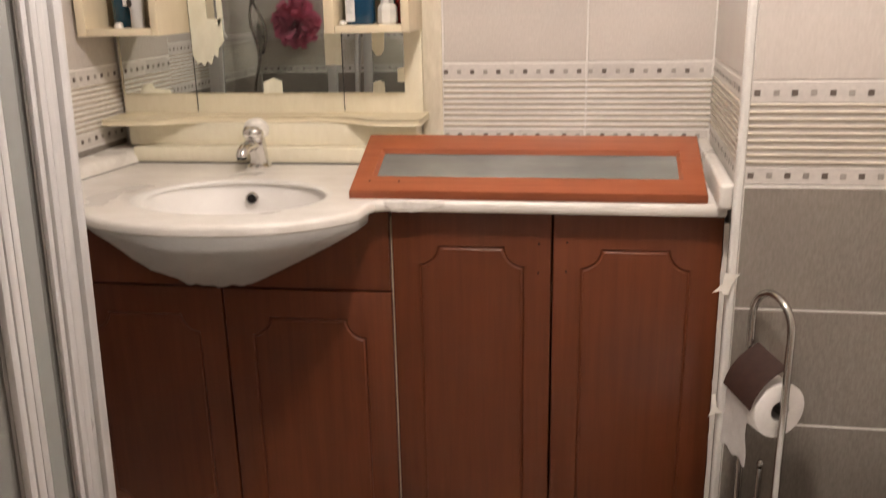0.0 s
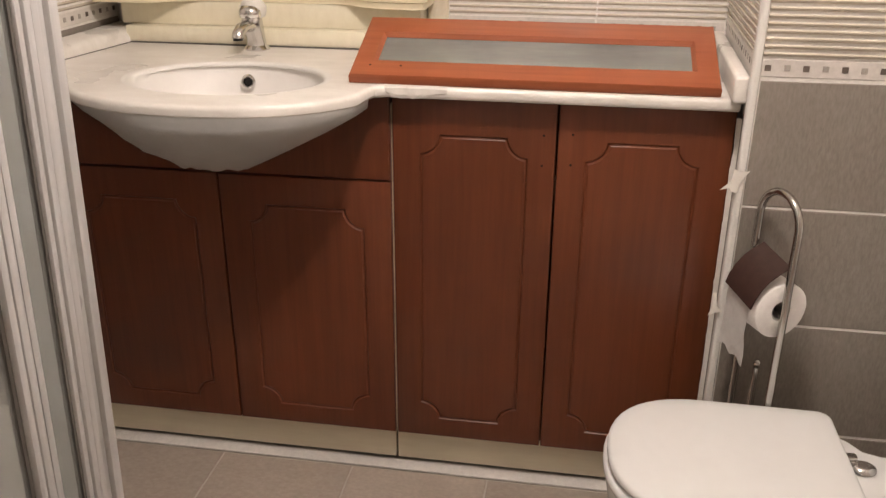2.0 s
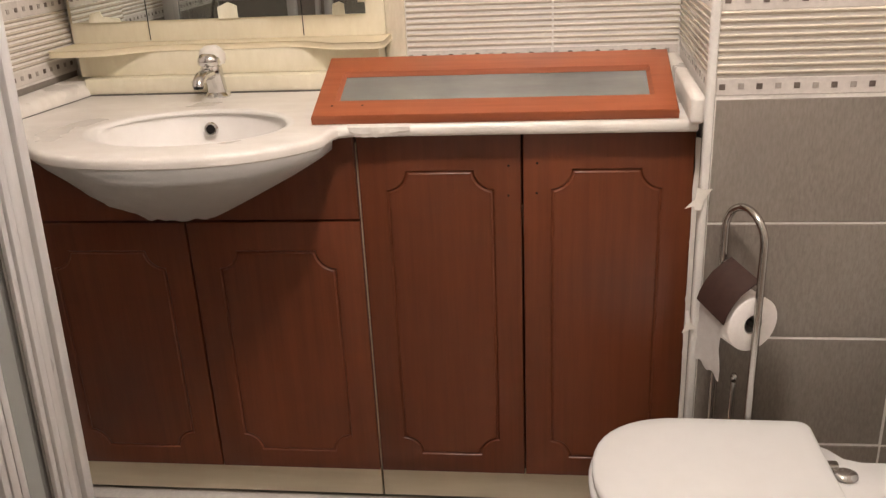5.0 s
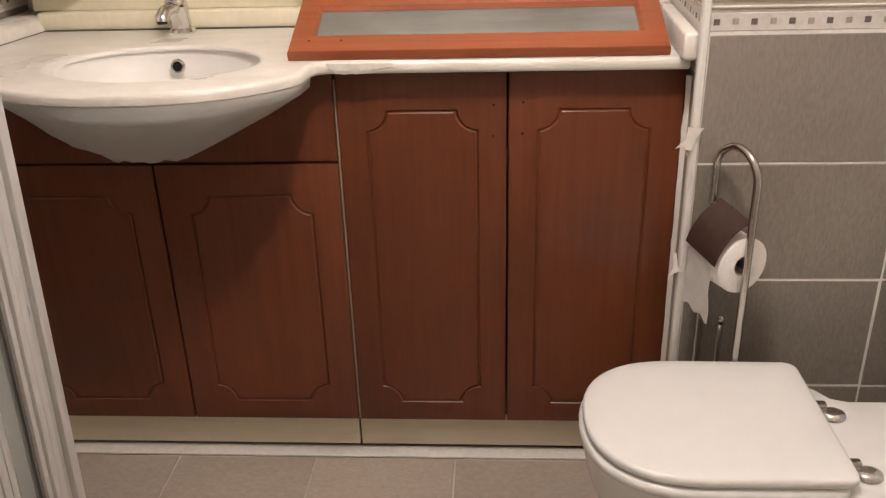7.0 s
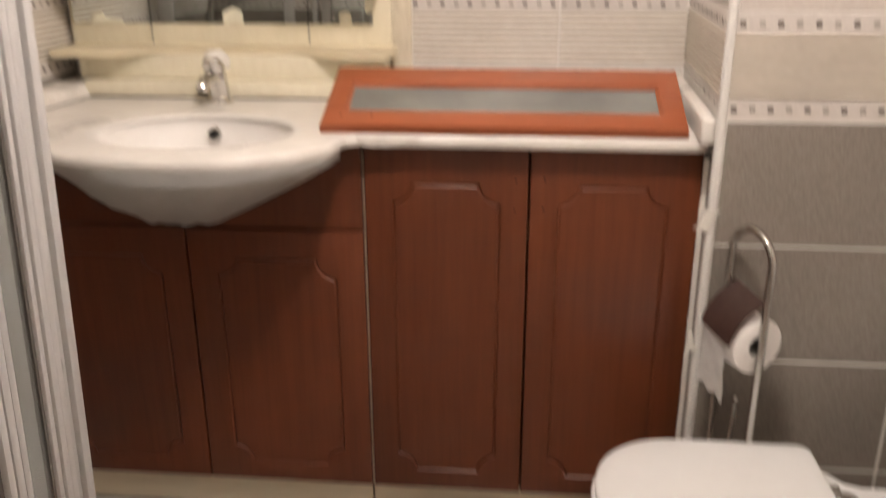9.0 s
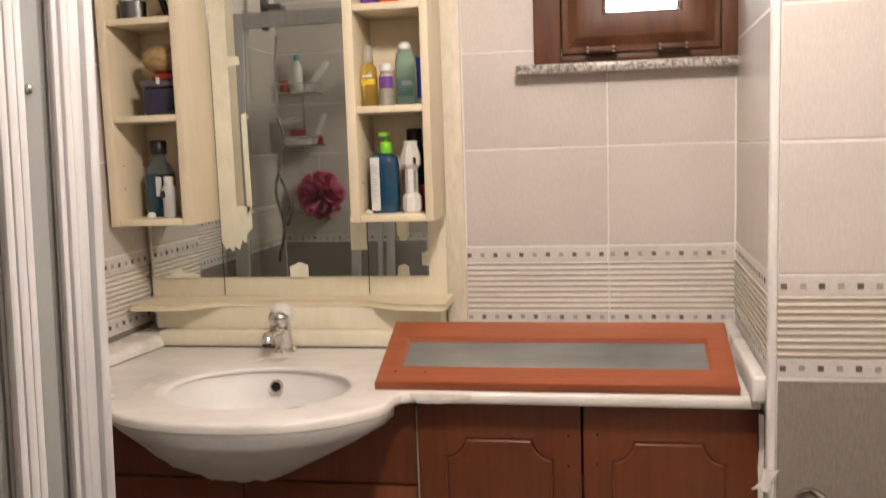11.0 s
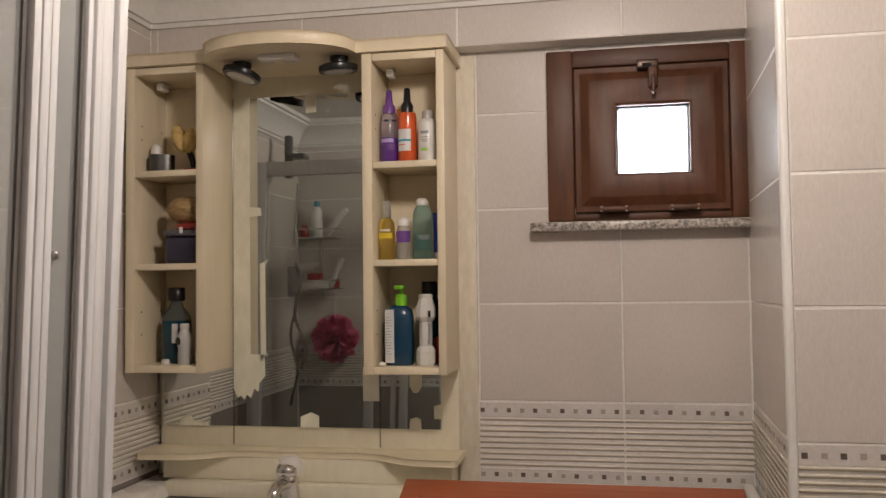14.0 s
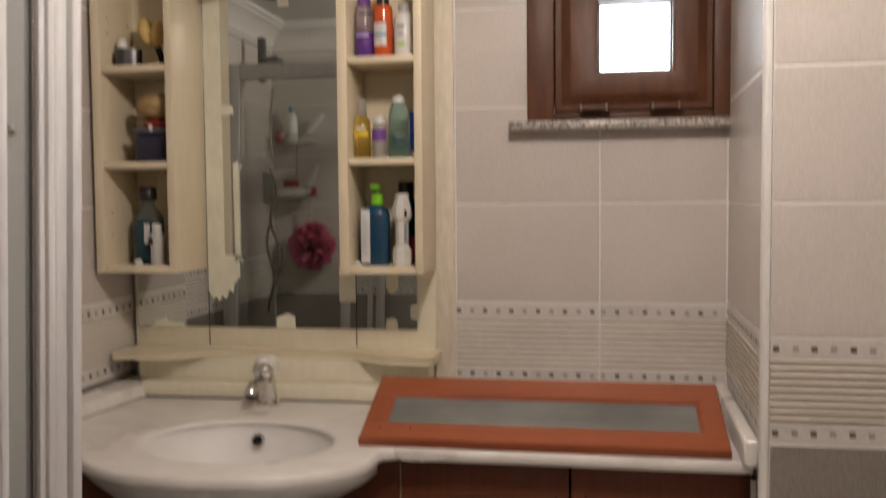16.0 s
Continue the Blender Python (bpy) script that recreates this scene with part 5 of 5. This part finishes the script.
# side towards the vanity
profile("wall_stile", -1.560, -1.508, -0.626, -0.600, 0.08, ZT)
profile("top_rail", -1.510, -0.851, -0.632, -0.598, 1.692, ZT)
profile("bottom_rail", -1.510, -0.851, -0.632, -0.598, 0.075, 0.105)
profile("door_stile", -1.130, -1.098, -0.624, -0.604, 0.105, 1.692)
profile("door_stile", -1.036, -1.020, -0.632, -0.612, 0.105, 1.692)
profile("door_stile", -1.004, -0.974, -0.628, -0.608, 0.105, 1.692)
for x0, x1, y0, y1 in ((-1.508, -1.130, -0.616, -0.611), (-0.974, -0.850, -0.622, -0.618), (-0.812, -0.808, -0.6925, -0.6565), (-0.812, -0.808, -0.930, -0.7415), (-0.812, -0.808, -1.188, -0.960)):
    g = part("glass_panel", leaning(box(x0, x1, y0, y1, 0.105, 1.694)), GLASS_MARKED if x0 > -0.82 else GLASS, shower, "clear shower glass with water marks")
    g.visible_shadow = False
part("rail_badge", turned([(0.012, 0), (0.012, 0.008)], -1.115, -0.598, 1.710, seg=16, sy=0.15), BLACK, shower)
part("door_handle", tube(bmesh.new(), [(-1.490, -0.604, 1.05), (-1.490, -0.580, 1.07), (-1.490, -0.580, 1.37), (-1.490, -0.604, 1.39)], 0.007), WHITE, shower, "white handle bar")
part("door_knob", turned([(0.0015, 0), (0.0036, 0.002), (0.0042, 0.005), (0.0030, 0.008), (0.0010, 0.009)], -0.7965, -0.683, 1.317, seg=14), STEEL, shower, "small steel door knob", smooth=50)
solo("shower_tray", box(-1.6, -0.79, -1.22, -0.595, 0.0, 0.075, bevel=0.012, seg=3), CERAMIC, "low white ceramic shower tray", "shower tray")

riser = thing("shower_riser", (-1.50, -0.9, 0.9), "chrome hand-shower rail with hose", "shower set")
part("rail", tube(bmesh.new(), [(-1.476 - 0.012 * math.sin(math.pi * k / 10), -0.9, 1.70 - 0.031 * k) for k in range(11)], 0.0065, 10), CHROME, riser, "bright chrome rod", smooth=60)
bm = bmesh.new()
pts = [Vector((-1.49 + 0.018 * math.sin(k * 0.75) + 0.002 * k, -0.9, 1.39 - 0.032 * k)) for k in range(14)]
part("hose", tube(bm, pts, 0.006, 10), STEEL, riser, smooth=60)
part("hose", tube(bmesh.new(), [Vector((-1.505 + 0.014 * math.sin(k * 0.9 + 1), -0.92, 1.27 - 0.04 * k)) for k in range(12)], 0.006, 10), STEEL, riser, smooth=60)
part("bracket", box(-1.522, -1.484, -0.925, -0.895, 1.255, 1.375, bevel=0.006), C["grey_cap"], riser, "grey wall bracket")
bm = bmesh.new()
boxed(bm, -1.515, -1.44, -0.935, -0.865, 1.795, 1.815, 0.008)
boxed(bm, -1.530, -1.500, -0.915, -0.885, 1.72, 1.89, 0.008)
part("shower_head", bm, C["dark_grey"], riser, "dark grey shower head")
caddy = thing("shower_caddy", (-1.48, -1.17, 1.28), "chrome wire corner caddy with toiletries", "shower caddy")
for z in (1.285, 1.500):
    bm = bmesh.new()
    for k in range(6):
        y = -1.215 + 0.018 * k
        tube(bm, [(-1.575, y, z), (-1.395, y, z)], 0.0025, 6)
    tube(bm, [(-1.575, -1.21, z + 0.035), (-1.575, -1.12, z + 0.035), (-1.395, -1.12, z + 0.035), (-1.395, -1.21, z + 0.035)], 0.003, 6)
    part("wire_shelf", bm, CHROME, caddy)
part("upright", tube(bmesh.new(), [(-1.49, -1.218, 1.27), (-1.49, -1.218, 1.60)], 0.004, 8), CHROME, caddy)
bottle("shampoo", -1.492, -1.165, 1.503, [(0.022, 0), (0.024, 0.004), (0.023, 0.10), (0.014, 0.125), (0.010, 0.13)], C["lotion_white"], "white shampoo bottle in the shower caddy", "bottle", [(0.012, 0.128), (0.012, 0.15)], C["label_blue"])
solo("soap_dish", box(-1.55, -1.43, -1.205, -1.125, 1.288, 1.318, bevel=0.008), C["lotion_white"], "white soap dish in the caddy", "soap dish")
solo("red_container", turned([(0.030, 0), (0.034, 0.004), (0.034, 0.03), (0.02, 0.035)], -1.50, -1.165, 1.3182, seg=24), C["red_plastic"], "red round container on the soap dish", "container")
solo("red_sponge", turned([(0.016, 0), (0.020, 0.01), (0.018, 0.03), (0.008, 0.04)], -1.412, -1.165, 1.288, seg=16), C["red_plastic"], "small red bath sponge in the caddy", "sponge")
bm = bmesh.new()
boxed(bm, -0.012, 0.012, -0.012, 0.012, 0, 0.15, 0.008)
bmesh.ops.rotate(bm, matrix=Euler((0, radians(40), 0)).to_matrix(), verts=bm.verts)
bmesh.ops.translate(bm, vec=(-1.455, -1.165, 1.507), verts=bm.verts)
solo("long_brush", bm, C["lotion_white"], "white back brush leaning in the caddy", "brush")
bm = bmesh.new()
boxed(bm, -0.010, 0.010, -0.010, 0.010, 0, 0.13, 0.007)
bmesh.ops.rotate(bm, matrix=Euler((0, radians(24), 0)).to_matrix(), verts=bm.verts)
bmesh.ops.translate(bm, vec=(-1.425, -1.14, 1.292), verts=bm.verts)
solo("long_brush", bm, C["lotion_white"], "white bath brush leaning in the lower caddy shelf", "brush")
solo("red_bottle", turned([(0.018, 0), (0.020, 0.004), (0.019, 0.035), (0.012, 0.05)], -1.548, -1.165, 1.503, seg=18), C["red_plastic"], "small red bottle in the caddy", "bottle")
bm = turned([(0.013, 0), (0.016, 0.01), (0.017, 0.06), (0.011, 0.075), (0.010, 0.09)], 0, 0, 0, seg=18)
bmesh.ops.rotate(bm, matrix=Euler((0, radians(78), 0)).to_matrix(), verts=bm.verts)
bmesh.ops.translate(bm, vec=(-1.57, -1.15, 1.372), verts=bm.verts)
solo("white_tube", bm, C["lotion_white"], "white tube lying across the caddy contents", "tube")
# pink bath puff: folded mesh petals
bm = bmesh.new()
for k in range(70):
    a, c = random.uniform(0, 2 * math.pi), random.uniform(-1, 1)
    d = Vector((math.cos(a) * math.sqrt(1 - c * c), math.sin(a) * math.sqrt(1 - c * c) * 0.7, c))
    e = d.orthogonal().normalized()
    s = d.cross(e)
    grid = []
    for i in range(7):
        row = []
        for j in range(5):
            u, w = i / 6 * 2 - 1, j / 4
            ruf = 0.012 * math.sin(u * 7 + k) * w
            row.append(Vector((-1.418, -1.17, 1.075)) + d * (0.03 + 0.066 * w + 0.01 * math.cos(u * 3)) + e * (u * 0.036) + s * (ruf + 0.008 * math.sin(k)))
        grid.append(row)
    loft(bm, grid, False)
bmesh.ops.solidify(bm, geom=bm.faces[:], thickness=0.0008)
solo("bath_puff", bm, C["pink_mesh"], "bright pink mesh bath puff hanging in the shower", "bath puff", smooth=70)
solo("puff_cord", tube(bmesh.new(), [(-1.418, -1.17, 1.14), (-1.415, -1.17, 1.22), (-1.41, -1.165, 1.285)], 0.002, 6), C["lotion_white"], "white cord of the bath puff", "cord")

# ---- wall and floor tiles ----
cols = [LEFT + 0.001, -1.189, -0.880, -0.571]
tile_rows(WALL_BACK, (0, BACK, 0), 0, [-0.573, -0.262, -0.001], [0.832, 0.863], TILE_GREY)
for z0, z1 in zip(ROWS_UP, ROWS_UP[1:]):
    for u0, u1 in ((-0.571, -0.262), (-0.262, -0.001)):
        if z0 < 1.25:
            low = z0 - 0.005 * (z0 < 1.1)
            lay_tile(WALL_BACK, (u0, BACK, low), 0, u1 - u0, z1 - low, TILE_LIGHT)
        elif z0 < 1.8:
            a, b, c, d = u0, min(u1, WX0), z0, min(z1, BEAM_Z)
            if u0 < WX0:
                lay_tile(WALL_BACK, (a, BACK, c), 0, b - a, d - c, TILE_LIGHT)
border(WALL_BACK, (0, BACK, 0), 0, [-0.573, -0.262, -0.001], first=0.006, pitch=0.0287, starts=((1, 0), (0, 0)), up=-0.005, down=-0.012)
tile_rows(BEAM, (0, BEAM_Y, 0), 0, [LEFT + 0.002, -1.31, -0.956, -0.602, -0.252, -0.003], [BEAM_Z, TOP - 0.06], TILE_LIGHT)
tile_rows(WALL_RIGHT, (0, 0, 0), 0, [-0.012, 0.319, 0.52], ROWS_UP, TILE_LIGHT)
tile_rows(WALL_RIGHT, (0, 0, 0), 0, [-0.012, 0.319, 0.52], [0.0] + ROWS_Z, TILE_GREY)
border(WALL_RIGHT, (0, 0, 0), 0, [-0.014, 0.301, 0.52], first=0.0095, pitch=0.028, up=0.002, down=0.002)
skew = math.atan2(BACK, SKEW) + math.pi
run = math.hypot(BACK, SKEW)
tile_rows(WALL_RIGHT, (0, BACK, 0), skew, [0.0, run], ROWS_UP, TILE_LIGHT)
border(WALL_RIGHT, (0, BACK, 0), skew, [0.0, run])
tile_rows(WALL_RIGHT, (0, BACK, 0), skew, [run - 0.075, run], [0.0, 0.24, 0.455, 0.666, 0.805], TILE_GREY)
up = math.pi / 2
tile_rows(WALL_LEFT, (LEFT, 0.165, 0), up, [0.0, 0.311], ROWS_UP, TILE_LIGHT)
tile_rows(WALL_LEFT, (LEFT, 0.165, 0), up, [0.0, 0.311], [0.0] + ROWS_Z, TILE_GREY)
border(WALL_LEFT, (LEFT, 0.165, 0), up, [0.0, 0.311])
tile_rows(WALL_LEFT, (-1.6, 0.164, 0), 0, [0.0, 0.268], ROWS_UP, TILE_LIGHT)
tile_rows(WALL_LEFT, (-1.6, 0.164, 0), 0, [0.0, 0.268], [0.0] + ROWS_Z, TILE_GREY)
border(WALL_LEFT, (-1.6, 0.164, 0), 0, [0.0, 0.268])
tile_rows(WALL_SHOWER, (-1.6, -1.22, 0), up, [0.0, 0.309, 0.618, 0.927, 1.236, 1.383], ROWS_UP, TILE_LIGHT)
tile_rows(WALL_SHOWER, (-1.6, -1.22, 0), up, [0.0, 0.309, 0.618, 0.927, 1.236, 1.383], [0.0] + ROWS_Z, TILE_GREY)
border(WALL_SHOWER, (-1.6, -1.22, 0), up, [0.0, 0.309, 0.618, 0.927, 1.236, 1.383])
tile_rows(WALL_END, (-0.795, -1.22, 0), math.pi, [0.0, 0.187, 0.496, 0.803], ROWS_UP, TILE_LIGHT)
tile_rows(WALL_END, (-0.795, -1.22, 0), math.pi, [0.0, 0.187, 0.496, 0.803], [0.0] + ROWS_Z, TILE_GREY)
border(WALL_END, (-0.795, -1.22, 0), math.pi, [0.0, 0.187, 0.496, 0.803])
xs = [-1.003 - 0.29, -1.003, -0.713, -0.423, -0.133, 0.157, 0.447]
ys = [0.082 - 0.29 * k for k in range(9)][::-1]
for x0, x1 in zip(xs, xs[1:]):
    for y0, y1 in zip(ys, ys[1:]):
        lay_tile(FLOOR, (x0, y0, 0.0), 0, x1 - x0, y1 - y0, FLOOR_TILE, "floor_tile", flat=True)
